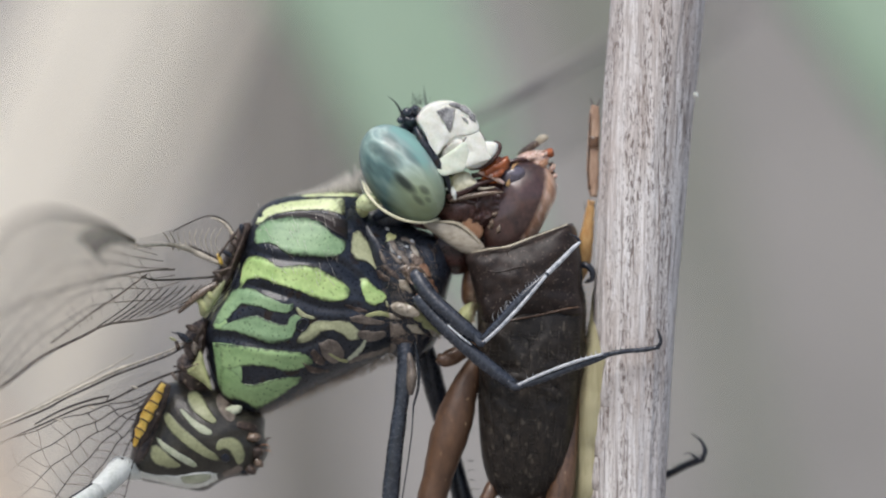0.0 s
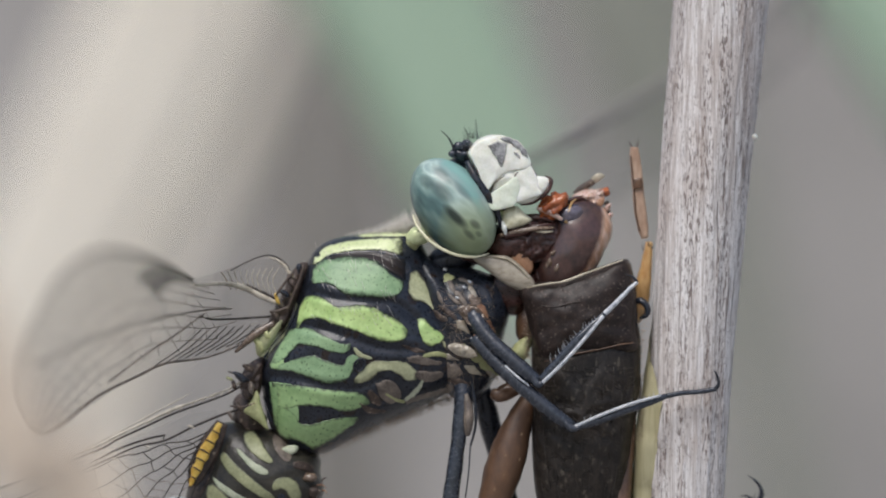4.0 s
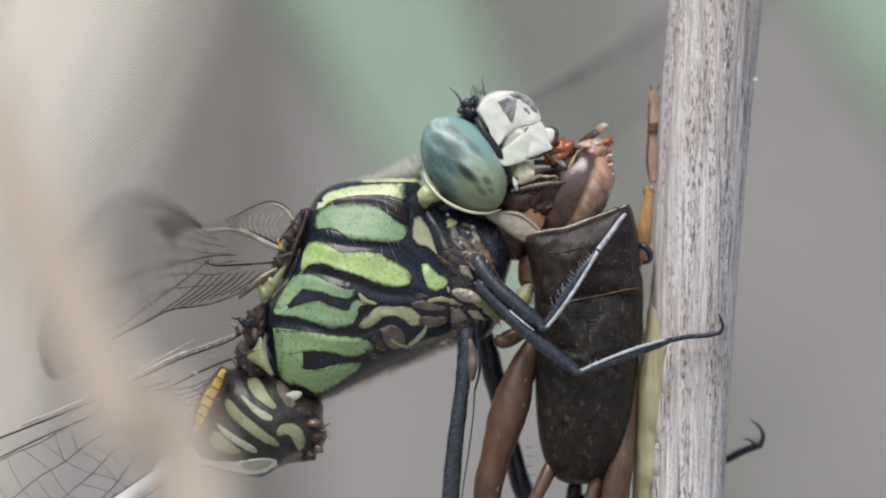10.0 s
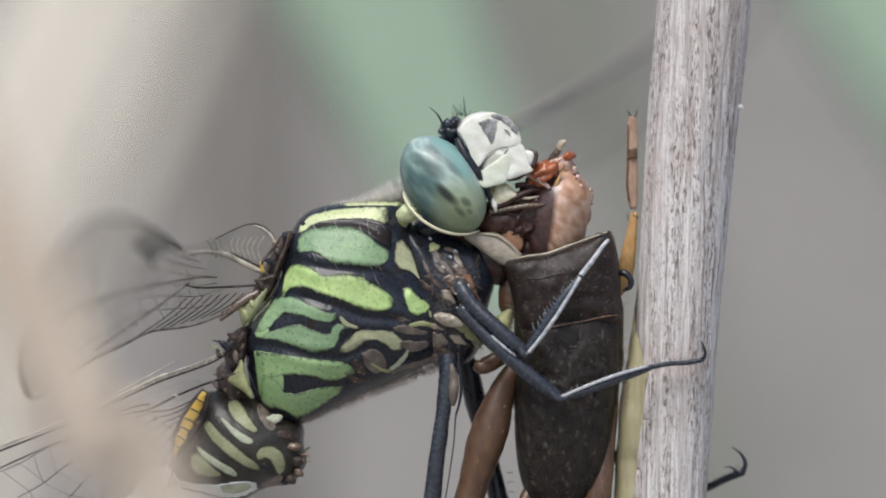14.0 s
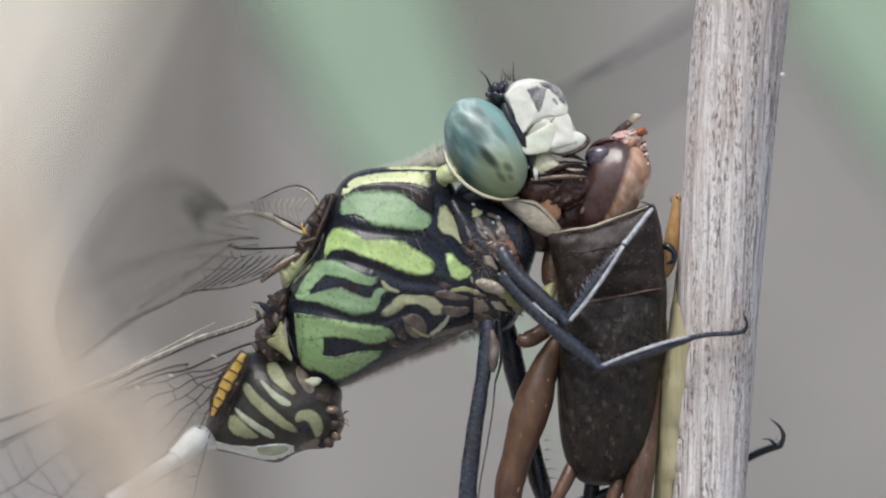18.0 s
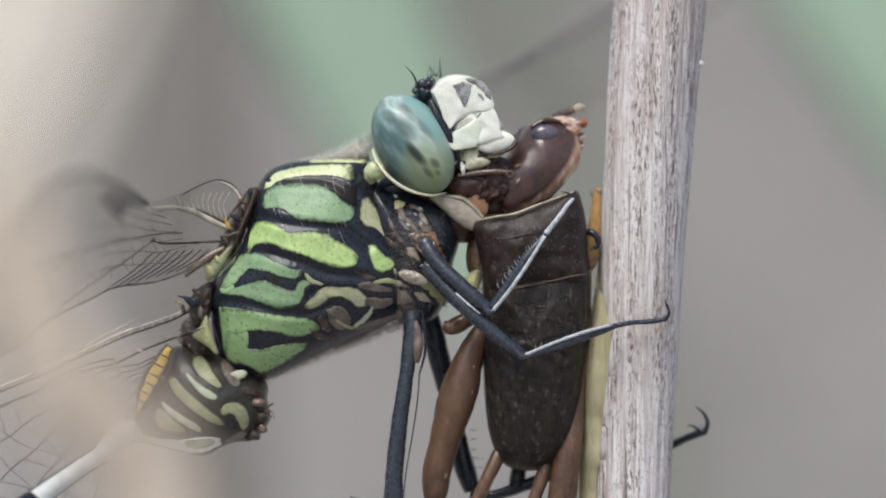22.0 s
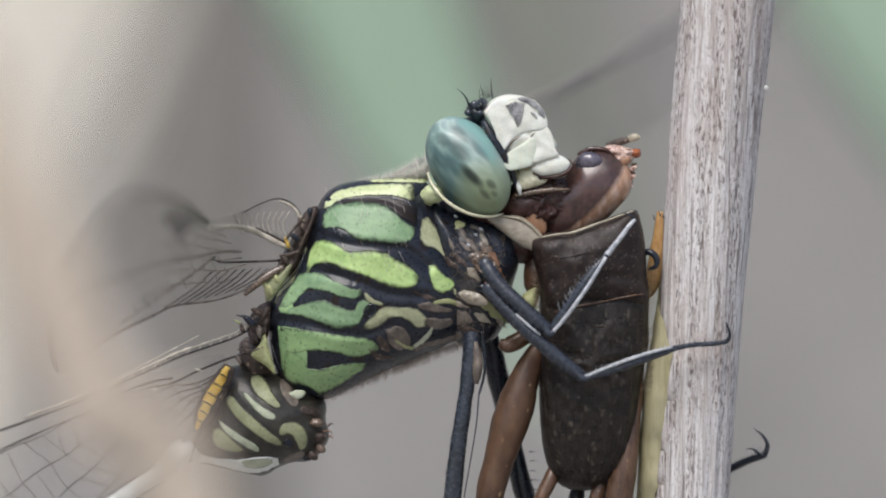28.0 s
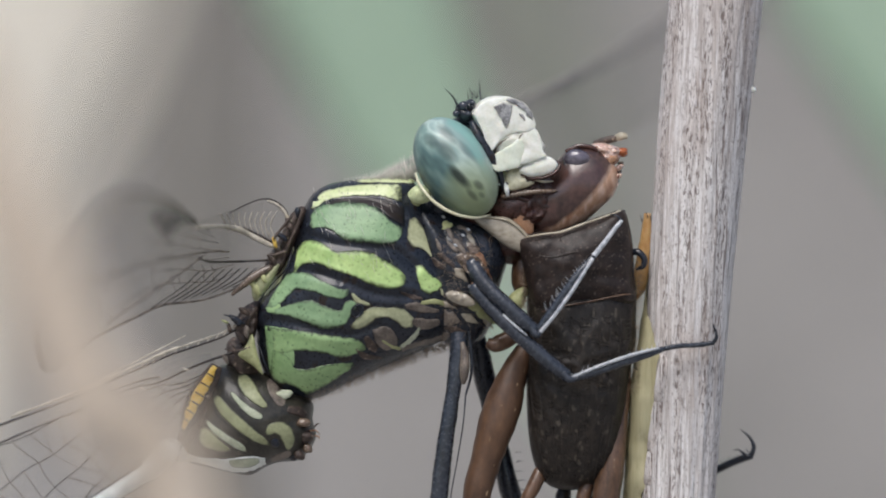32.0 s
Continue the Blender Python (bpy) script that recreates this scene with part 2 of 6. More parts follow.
def surface(name, low, high, rough=0.5, scale=0.06, stretch=(1, 1, 1), bump=0.3, fine=0.6, coat=0.0,
            sub=0.0, contrast=0.25, speck=None, speck_scale=0.12, speck_at=0.62, unit=S, spec=0.5, rim=None, pores=None):
    """Two colours mixed by noise at two scales, a bump in the same grain, and specks of a third colour."""
    m = bpy.data.materials.new(name)
    m.use_nodes = True
    t = m.node_tree
    N, L = t.nodes, t.links
    bsdf = N["Principled BSDF"]
    co = N.new("ShaderNodeTexCoord")
    mp = N.new("ShaderNodeMapping")
    mp.inputs["Scale"].default_value = [s / unit for s in stretch]
    L.new(co.outputs["Object"], mp.inputs["Vector"])

    def grain(s, detail=5.0):
        n = N.new("ShaderNodeTexNoise")
        n.inputs["Scale"].default_value, n.inputs["Detail"].default_value = s, detail
        L.new(mp.outputs[0], n.inputs["Vector"])
        return n.outputs["Fac"]

    big, small = grain(scale), grain(scale * 6)
    mix = N.new("ShaderNodeMix")
    mix.data_type = "FLOAT"
    mix.inputs[0].default_value = 0.45
    L.new(big, mix.inputs[2]), L.new(small, mix.inputs[3])
    ramp = N.new("ShaderNodeValToRGB")
    ramp.color_ramp.elements[0].position, ramp.color_ramp.elements[1].position = 0.5 - contrast / 2, 0.5 + contrast / 2
    ramp.color_ramp.elements[0].color, ramp.color_ramp.elements[1].color = rgb(low), rgb(high)
    L.new(mix.outputs[0], ramp.inputs[0])
    colour = ramp.outputs[0]
    if speck:
        s = grain(speck_scale, 3.0)
        cut = N.new("ShaderNodeMapRange")
        cut.inputs[1].default_value, cut.inputs[2].default_value = speck_at, speck_at + 0.06
        L.new(s, cut.inputs[0])
        over = N.new("ShaderNodeMix")
        over.data_type = "RGBA"
        L.new(cut.outputs[0], over.inputs[0]), L.new(colour, over.inputs[6])
        over.inputs[7].default_value = rgb(speck)
        colour = over.outputs[2]
    if pores:
        # small dark pits scattered over the plate
        dots, cut = N.new("ShaderNodeTexVoronoi"), N.new("ShaderNodeMapRange")
        dots.inputs["Scale"].default_value = 0.12
        cut.inputs[1].default_value, cut.inputs[2].default_value, cut.inputs[3].default_value, cut.inputs[4].default_value = 0.12, 0.24, 0.8, 0.0
        L.new(mp.outputs[0], dots.inputs["Vector"]), L.new(dots.outputs["Distance"], cut.inputs[0])
        over = N.new("ShaderNodeMix")
        over.data_type = "RGBA"
        L.new(cut.outputs[0], over.inputs[0]), L.new(colour, over.inputs[6])
        over.inputs[7].default_value = rgb(pores)
        colour = over.outputs[2]
    if rim:
        # the pigment thins out towards the marking's own border
        at = N.new("ShaderNodeAttribute")
        at.attribute_name = "edge"
        ragged = N.new("ShaderNodeMath")
        ragged.operation = "MULTIPLY_ADD"
        L.new(grain(0.14, 3.0), ragged.inputs[0])
        ragged.inputs[1].default_value = 0.5
        L.new(at.outputs["Fac"], ragged.inputs[2])
        fade = N.new("ShaderNodeMapRange")
        fade.inputs[1].default_value, fade.inputs[2].default_value = 0.95, 1.26
        L.new(ragged.outputs[0], fade.inputs[0])
        over = N.new("ShaderNodeMix")
        over.data_type = "RGBA"
        L.new(fade.outputs[0], over.inputs[0]), L.new(colour, over.inputs[6])
        over.inputs[7].default_value = rgb(rim)
        colour = over.outputs[2]
    L.new(colour, bsdf.inputs["Base Color"])
    rr = N.new("ShaderNodeMapRange")
    rr.inputs[3].default_value, rr.inputs[4].default_value = max(0.05, rough - 0.12), min(1, rough + 0.12)
    L.new(small, rr.inputs[0]), L.new(rr.outputs[0], bsdf.inputs["Roughness"])
    if bump:
        bp = N.new("ShaderNodeBump")
        bp.inputs["Strength"].default_value, bp.inputs["Distance"].default_value = bump, fine / scale * unit * 0.3
        L.new(mix.outputs[0], bp.inputs["Height"]), L.new(bp.outputs[0], bsdf.inputs["Normal"])
    bsdf.inputs["Coat Weight"].default_value, bsdf.inputs["Coat Roughness"].default_value = coat, 0.15
    bsdf.inputs["Specular IOR Level"].default_value = spec
    if sub:
        bsdf.inputs["Subsurface Weight"].default_value = sub
        bsdf.inputs["Subsurface Radius"].default_value = (12 * S, 8 * S, 5 * S)
        bsdf.inputs["Subsurface Scale"].default_value = 1.0
    return m


# haze lifts this black, and a bluish sheen is put into its lighter tone
M_BLACK = surface("sheened_black_cuticle", (20, 22, 26), (48, 53, 64), 0.3, 0.03, bump=0.25, coat=0.3, contrast=0.3, speck=(40, 31, 27), speck_scale=0.03, speck_at=0.6, spec=0.35)
M_NAVY = surface("blue_black_leg", (24, 27, 33), (66, 72, 83), 0.26, 0.02, (1, 1, 1), bump=0.05, coat=0.35, contrast=0.5, speck=(150, 158, 168), speck_scale=0.12, speck_at=0.74)
M_LEGPALE = surface("pale_leg_edge", (140, 146, 154), (228, 230, 232), 0.35, 0.12, bump=0.6, contrast=0.3)
M_GREEN = surface("bright_green_cuticle", (144, 180, 104), (212, 234, 160), 0.4, 0.02, bump=0.04, coat=0.05, sub=0.1, contrast=0.5, rim=(14, 15, 17), speck=(104, 136, 84), speck_scale=0.34, speck_at=0.69, pores=(112, 142, 78))
M_DULL = surface("dull_green_cuticle", (102, 136, 101), (166, 196, 149), 0.46, 0.014, bump=0.05, coat=0.05, contrast=0.5, speck=(70, 92, 66), speck_scale=0.32, speck_at=0.64, rim=(14, 15, 17), pores=(62, 84, 52))
M_LEMON = surface("pale_yellow_cuticle", (186, 200, 136), (232, 238, 194), 0.4, 0.025, bump=0.08, coat=0.1, contrast=0.4, rim=(26, 26, 26), pores=(120, 126, 84))
M_OLIVE = surface("olive_cream_cuticle", (142, 146, 100), (196, 198, 146), 0.5, 0.04, bump=0.25, contrast=0.4)
M_THIGH = surface("amber_brown_thigh", (58, 42, 34), (116, 86, 63), 0.46, 0.014, (1, 1, 0.6), bump=0.2, coat=0.05, contrast=0.45, speck=(186, 158, 124), speck_scale=0.11, speck_at=0.7)
M_ABDOMEN = surface("olive_black_abdomen", (24, 23, 22), (66, 62, 52), 0.34, 0.03, bump=0.3, coat=0.15, contrast=0.35)
M_MUD = surface("grey_brown_cuticle", (52, 42, 36), (136, 116, 98), 0.26, 0.05, bump=0.35, coat=0.4, contrast=0.3)
M_FACE = surface("ivory_face", (226, 227, 210), (252, 252, 244), 0.34, 0.04, bump=0.15, coat=0.15, sub=0.1, contrast=0.35)
M_FACEGREEN = surface("greenish_white_face", (208, 216, 194), (244, 248, 232), 0.34, 0.03, bump=0.15, coat=0.15, sub=0.1, contrast=0.4)
M_CREAM = surface("cream_labrum", (214, 208, 170), (244, 240, 212), 0.4, 0.04, bump=0.15, coat=0.15)
M_LIP = surface("beige_labium", (150, 140, 118), (204, 194, 172), 0.32, 0.02, bump=0.06, coat=0.25)
M_JAW = surface("dark_maroon_jaw", (30, 18, 15), (80, 48, 41), 0.3, 0.06, (0.4, 1, 1), bump=0.5, coat=0.1, contrast=0.3)
M_BROWN = surface("brown_cricket_limb", (58, 42, 33), (118, 88, 66), 0.34, 0.025, (1, 1, 0.5), bump=0.35, coat=0.2, contrast=0.35, speck=(164, 140, 112), speck_scale=0.14, speck_at=0.67)
M_DARKBROWN = surface("dark_brown_wing_cover", (21, 18, 16), (56, 49, 43), 0.42, 0.07, (1, 1, 0.7), bump=0.6, contrast=0.3, speck=(82, 75, 66), speck_scale=0.11, speck_at=0.6, spec=0.35)
M_WINGVEIN = surface("brown_cover_vein", (24, 20, 17), (58, 50, 43), 0.5, 0.05, bump=0.3, contrast=0.35)
M_PRONOTUM = surface("brown_black_pronotum", (24, 19, 17), (58, 46, 41), 0.46, 0.07, bump=0.35, coat=0.0, contrast=0.3, speck=(92, 80, 73), speck_scale=0.2, speck_at=0.61, spec=0.35)
M_SKULL = surface("glossy_brown_head_capsule", (26, 13, 11), (92, 54, 42), 0.22, 0.02, bump=0.2, coat=0.6, contrast=0.4)
M_FLESH = surface("torn_pink_flesh", (176, 132, 110), (240, 218, 206), 0.25, 0.05, bump=0.5, coat=0.5, sub=0.2, contrast=0.3, speck=(120, 72, 52), speck_scale=0.07, speck_at=0.6)
M_ORANGE = surface("tan_brown_tissue", (96, 60, 44), (190, 146, 112), 0.28, 0.06, bump=0.4, coat=0.4, contrast=0.3)
M_AMBER = surface("amber_leg", (182, 136, 80), (218, 182, 128), 0.45, 0.03, (1, 1, 0.4), bump=0.3, coat=0.15, sub=0.1, contrast=0.3)
M_GOLD = surface("golden_wing_base", (200, 150, 48), (236, 204, 104), 0.4, 0.05, bump=0.2, coat=0.1)
M_HAIR = surface("pale_hair", (122, 104, 86), (172, 154, 134), 0.6, 0.1, bump=0)
M_SHEATH = surface("yellow_green_sheath", (154, 146, 108), (194, 187, 152), 0.6, 0.04, (1, 1, 0.06), bump=0.4, contrast=0.4)
M_STRAW = surface("pale_straw", (200, 184, 166), (216, 201, 182), 0.7, 0.01, (1, 1, 0.05), bump=0.3)
M_PALE = surface("bleached_reed", (224, 215, 200), (246, 240, 226), 0.7, 0.002, (1, 1, 0.2), bump=0.2, contrast=0.4)
M_LEAF = surface("soft_green_leaf", (148, 172, 148), (174, 196, 172), 0.55, 0.002, (1, 1, 0.3), bump=0.2, contrast=0.4)
M_EARTH = surface("grey_dry_litter", (116, 114, 110), (160, 156, 152), 0.9, 0.9, bump=0.4, unit=0.02, contrast=0.5)
M_DUSK = surface("dusky_dead_leaf", (124, 121, 115), (146, 142, 136), 0.8, 0.002, (1, 1, 0.3), bump=0.2)
M_ROOT = surface("brown_wing_root", (30, 24, 22), (98, 82, 72), 0.5, 0.08, bump=0.6, contrast=0.3, speck=(166, 148, 128), speck_scale=0.1, speck_at=0.64)
M_FOLD = surface("grey_brown_fold", (70, 62, 57), (142, 130, 118), 0.45, 0.06, bump=0.4, contrast=0.3)
M_LABIUM = surface("grey_beige_lower_lip", (122, 112, 97), (188, 178, 160), 0.3, 0.022, (0.6, 1, 1), bump=0.06, coat=0.2, contrast=0.35)
M_BLOOD = surface("orange_red_tissue", (112, 48, 22), (196, 112, 62), 0.25, 0.06, bump=0.4, coat=0.4, contrast=0.35)
M_MID = surface("mid_green_cuticle", (118, 154, 102), (178, 208, 148), 0.46, 0.014, bump=0.05, coat=0.05, contrast=0.5, speck=(92, 118, 80), speck_scale=0.3, speck_at=0.7, rim=(14, 15, 17), pores=(62, 84, 52))
M_BAR = surface("dull_olive_bar", (126, 130, 96), (178, 180, 140), 0.45, 0.03, bump=0.12, contrast=0.4, rim=(34, 32, 30))
M_UMBER = surface("umber_cuticle", (22, 17, 16), (48, 37, 33), 0.4, 0.03, bump=0.2, contrast=0.4, rim=(14, 15, 17))
M_ASH = surface("whitish_cuticle", (216, 220, 212), (246, 248, 242), 0.45, 0.03, bump=0.15, coat=0.1)


def stem_material():
    """Weathered bark: pale grey fibres, long streaks, and short brown dashes that gather in patches."""
    m = bpy.data.materials.new("weathered_stem")
    m.use_nodes = True
    t = m.node_tree
    N, L = t.nodes, t.links
    bsdf = N["Principled BSDF"]
    co = N.new("ShaderNodeTexCoord")

    def grain(scale, stretch, detail=4.0):
        mp, n = N.new("ShaderNodeMapping"), N.new("ShaderNodeTexNoise")
        mp.inputs["Scale"].default_value = (1 / S, 1 / S, stretch / S)
        n.inputs["Scale"].default_value, n.inputs["Detail"].default_value = scale, detail
        L.new(co.outputs["Object"], mp.inputs["Vector"]), L.new(mp.outputs[0], n.inputs["Vector"])
        return n.outputs["Fac"]

    def cut(x, lo, hi, top=1.0):
        k = N.new("ShaderNodeMapRange")
        k.inputs[1].default_value, k.inputs[2].default_value, k.inputs[4].default_value = lo, hi, top
        L.new(x, k.inputs[0])
        return k.outputs[0]

    def times(x, y):
        k = N.new("ShaderNodeMath")
        k.operation = "MULTIPLY"
        L.new(x, k.inputs[0]), L.new(y, k.inputs[1])
        return k.outputs[0]

    def over(colour, fac, c):
        mix = N.new("ShaderNodeMix")
        mix.data_type = "RGBA"
        L.new(fac, mix.inputs[0])
        if isinstance(colour, tuple):
            mix.inputs[6].default_value = rgb(colour)
        else:
            L.new(colour, mix.inputs[6])
        mix.inputs[7].default_value = rgb(c)
        return mix.outputs[2]

    streak, fine, dash, patch, tint = grain(0.07, 0.03), grain(0.3, 0.06), grain(0.34, 0.2, 3.0), grain(0.05, 0.05), grain(0.012, 0.3)
    colour = over((234, 230, 227), cut(streak, 0.44, 0.64, 0.7), (172, 162, 156))
    colour = over(colour, cut(tint, 0.45, 0.65, 0.5), (188, 172, 162))
    colour = over(colour, cut(fine, 0.5, 0.7, 0.45), (132, 116, 108))
    colour = over(colour, cut(fine, 0.46, 0.3, 0.7), (246, 244, 244))
    colour = over(colour, times(cut(dash, 0.52, 0.6, 0.8), cut(patch, 0.46, 0.58)), (92, 74, 66))
    colour = over(colour, cut(grain(0.3, 0.5, 3.0), 0.58, 0.68, 0.55), (136, 118, 110))
    colour = over(colour, times(cut(grain(0.14, 0.012, 2.0), 0.56, 0.64, 0.75), cut(tint, 0.56, 0.44)), (96, 80, 74))
    L.new(colour, bsdf.inputs["Base Color"])
    bsdf.inputs["Roughness"].default_value = 0.7
    bp = N.new("ShaderNodeBump")
    bp.inputs["Strength"].default_value, bp.inputs["Distance"].default_value = 0.7, 2.5 * S
    L.new(fine, bp.inputs["Height"]), L.new(bp.outputs[0], bsdf.inputs["Normal"])
    return m


M_STEM = stem_material()


def skull_material():
    """Glossy head capsule: dark brown, going over to tan on the side of the mouth, with a dull mottling."""
    m = surface("glossy_two_tone_head", (42, 28, 26), (96, 67, 60), 0.22, 0.02, bump=0.1, coat=0.9, contrast=0.4)
    t = m.node_tree
    N, L = t.nodes, t.links
    bsdf = N["Principled BSDF"]
    dark = bsdf.inputs["Base Color"].links[0].from_socket
    co, sep, nz = N.new("ShaderNodeTexCoord"), N.new("ShaderNodeSeparateXYZ"), N.new("ShaderNodeTexNoise")
    nz.inputs["Scale"].default_value, nz.inputs["Detail"].default_value = 0.03 / S, 4.0
    L.new(co.outputs["Object"], sep.inputs[0]), L.new(co.outputs["Object"], nz.inputs["Vector"])
    def plus(socket, factor, rest):
        n = N.new("ShaderNodeMath")
        n.operation = "MULTIPLY_ADD"
        L.new(socket, n.inputs[0])
        n.inputs[1].default_value = factor
        if isinstance(rest, float):
            n.inputs[2].default_value = rest
        else:
            L.new(rest, n.inputs[2])
        return n.outputs[0]

    # how far a place lies beyond the cheek's edge, towards the mouth and the far side
    beyond = plus(sep.outputs[0], 0.653 / S, plus(sep.outputs[2], -0.755 / S, plus(sep.outputs[1], 0.55 / S, plus(nz.outputs["Fac"], 18.0, 1.0))))
    k = N.new("ShaderNodeMapRange")
    k.inputs[1].default_value, k.inputs[2].default_value = -4.0, 7.0
    L.new(beyond, k.inputs[0])
    mix = N.new("ShaderNodeMix")
    mix.data_type = "RGBA"
    L.new(k.outputs[0], mix.inputs[0]), L.new(dark, mix.inputs[6])
    fibre, ramp, mp = N.new("ShaderNodeTexNoise"), N.new("ShaderNodeValToRGB"), N.new("ShaderNodeMapping")
    mp.inputs["Scale"].default_value, mp.inputs["Rotation"].default_value = (1 / S, 0.5 / S, 0.35 / S), (0, radians(35), 0)
    fibre.inputs["Scale"].default_value, fibre.inputs["Detail"].default_value = 0.06, 5.0
    L.new(co.outputs["Object"], mp.inputs["Vector"]), L.new(mp.outputs[0], fibre.inputs["Vector"]), L.new(fibre.outputs["Fac"], ramp.inputs[0])
    ramp.color_ramp.elements[0].position, ramp.color_ramp.elements[1].position = 0.3, 0.7
    ramp.color_ramp.elements[0].color, ramp.color_ramp.elements[1].color = rgb((164, 116, 88)), rgb((234, 208, 190))
    ramp.color_ramp.elements.new(0.5).color = rgb((204, 164, 136))
    L.new(ramp.outputs[0], mix.inputs[7])
    L.new(mix.outputs[2], bsdf.inputs["Base Color"])
    gloss = N.new("ShaderNodeMapRange")
    gloss.inputs[3].default_value, gloss.inputs[4].default_value = 0.9, 0.5
    L.new(k.outputs[0], gloss.inputs[0]), L.new(gloss.outputs[0], bsdf.inputs["Coat Weight"])
    bsdf.inputs["Coat Roughness"].default_value = 0.3
    return m


M_HEADCAP = skull_material()
M_MARK = surface("olive_marking", (158, 162, 124), (212, 214, 174), 0.45, 0.03, bump=0.12, contrast=0.4, rim=(34, 32, 30))
M_INK = surface("grey_face_marking", (40, 40, 46), (190, 190, 190), 0.4, 0.1, (1, 1, 0.5), bump=0.2, contrast=0.3, rim=(214, 214, 200))
# the sky's lavender sheen on the dark eye is put into its colour
M_LENS = surface("lavender_sheen_eye", (58, 52, 60), (108, 102, 114), 0.14, 0.03, bump=0.1, coat=0.9)
M_THROAT = surface("tan_throat_plate", (120, 82, 58), (180, 138, 106), 0.3, 0.025, bump=0.06, coat=0.3, contrast=0.4)
M_PALEBAR = surface("whitish_green_bar", (160, 168, 138), (206, 210, 186), 0.45, 0.05, bump=0.15, rim=(40, 40, 38))
M_SHIN = surface("pale_tan_shin", (150, 118, 96), (202, 176, 154), 0.5, 0.03, (1, 1, 0.3), bump=0.3, contrast=0.3)
M_VEINFAR = surface("faint_far_vein", (138, 133, 127), (168, 162, 156), 0.5, 0.05, bump=0)
M_HAZE = surface("grey_green_dead_leaf", (136, 139, 127), (158, 159, 148), 0.8, 0.002, (1, 1, 0.3), bump=0.2)
M_DOWN = surface("whitish_down", (196, 190, 178), (226, 222, 212), 0.6, 0.1, bump=0)
M_JOIN = surface("dull_green_joint", (114, 150, 102), (172, 202, 146), 0.46, 0.014, bump=0.05, coat=0.05, contrast=0.5, speck=(74, 94, 70), speck_scale=0.3, speck_at=0.66, pores=(62, 84, 52))


def eye_material():
    """Teal compound eye: bands along its length, darker behind, olive in front below, with dark false pupils."""
    m = bpy.data.materials.new("teal_compound_eye")
    m.use_nodes = True
    t = m.node_tree
    N, L = t.nodes, t.links
    bsdf = N["Principled BSDF"]
    co = N.new("ShaderNodeTexCoord")
    mp = N.new("ShaderNodeMapping")
    mp.inputs["Scale"].default_value = (1 / S, 1 / S, 1 / S)
    L.new(co.outputs["Object"], mp.inputs["Vector"])
    tilt = N.new("ShaderNodeMapping")
    tilt.inputs["Rotation"].default_value = (0, radians(-43), 0)
    L.new(mp.outputs[0], tilt.inputs["Vector"])
    sep = N.new("ShaderNodeSeparateXYZ")
    L.new(tilt.outputs[0], sep.inputs[0])

    def node(op, a, b=0.0):
        n = N.new("ShaderNodeMath")
        n.operation = op
        for i, x in enumerate((a, b)):
            if isinstance(x, (int, float)):
                n.inputs[i].default_value = x
            else:
                L.new(x, n.inputs[i])
        return n.outputs[0]

    def noise_at(vec, scale, stretch):
        q = N.new("ShaderNodeMapping")
        q.inputs["Scale"].default_value = stretch
        L.new(vec, q.inputs["Vector"])
        n = N.new("ShaderNodeTexNoise")
        n.inputs["Scale"].default_value, n.inputs["Detail"].default_value = scale, 2.0
        L.new(q.outputs[0], n.inputs["Vector"])
        return n.outputs["Fac"]

    streak = noise_at(tilt.outputs[0], 0.03, (0.4, 1, 1.2))
    wide = N.new("ShaderNodeMapRange")
    wide.inputs[1].default_value, wide.inputs[2].default_value = 0.26, 0.74
    L.new(streak, wide.inputs[0])
    across = node("ADD", node("MULTIPLY", sep.outputs[2], 0.0062), node("ADD", node("MULTIPLY", wide.outputs[0], 0.46), 0.2))
    ramp = N.new("ShaderNodeValToRGB")
    r = ramp.color_ramp
    r.elements[0].position, r.elements[0].color = 0.05, rgb((60, 82, 84))
    r.elements[1].position, r.elements[1].color = 0.98, rgb((136, 180, 172))
    for at, c in ((0.25, (96, 126, 124)), (0.42, (134, 160, 152)), (0.55, (184, 204, 196)), (0.68, (146, 170, 166)), (0.82, (134, 174, 168))):
        e = r.elements.new(at)
        e.color = rgb(c)
    L.new(across, ramp.inputs[0])
    colour = ramp.outputs[0]

    def over(colour, fac, c):
        mix = N.new("ShaderNodeMix")
        mix.data_type = "RGBA"
        L.new(fac, mix.inputs[0]), L.new(colour, mix.inputs[6])
        mix.inputs[7].default_value = rgb(c)
        return mix.outputs[2]

    def spot(x, z, a, b, strength, soft=0.75):
        dx, dz = node("DIVIDE", node("SUBTRACT", sep.outputs[0], x), a), node("DIVIDE", node("SUBTRACT", sep.outputs[2], z), b)
        far = node("ADD", node("MULTIPLY", dx, dx), node("MULTIPLY", dz, dz))
        k = N.new("ShaderNodeMapRange")
        k.inputs[1].default_value, k.inputs[2].default_value = 1 + soft, 1 - soft
        k.inputs[3].default_value, k.inputs[4].default_value = 0, strength
        L.new(far, k.inputs[0])
        return k.outputs[0]

    colour = over(colour, spot(62, -6, 52, 46, 0.75, 0.95), (166, 178, 132))
    for x, z, a, b, s in ((16, -6, 25, 8, 0.9), (50, 8, 10, 6, 0.6), (54, -12, 12, 5, 0.55), (66, 0, 6, 4, 0.4), (-30, 8, 22, 11, 0.5), (-52, 30, 20, 9, 0.5), (-10, 34, 24, 7, 0.35), (-62, 2, 14, 9, 0.45)):
        colour = over(colour, spot(x, z, a, b, s), (24, 34, 34))
    L.new(colour, bsdf.inputs["Base Color"])
    facets = N.new("ShaderNodeTexVoronoi")
    facets.inputs["Scale"].default_value = 0.5
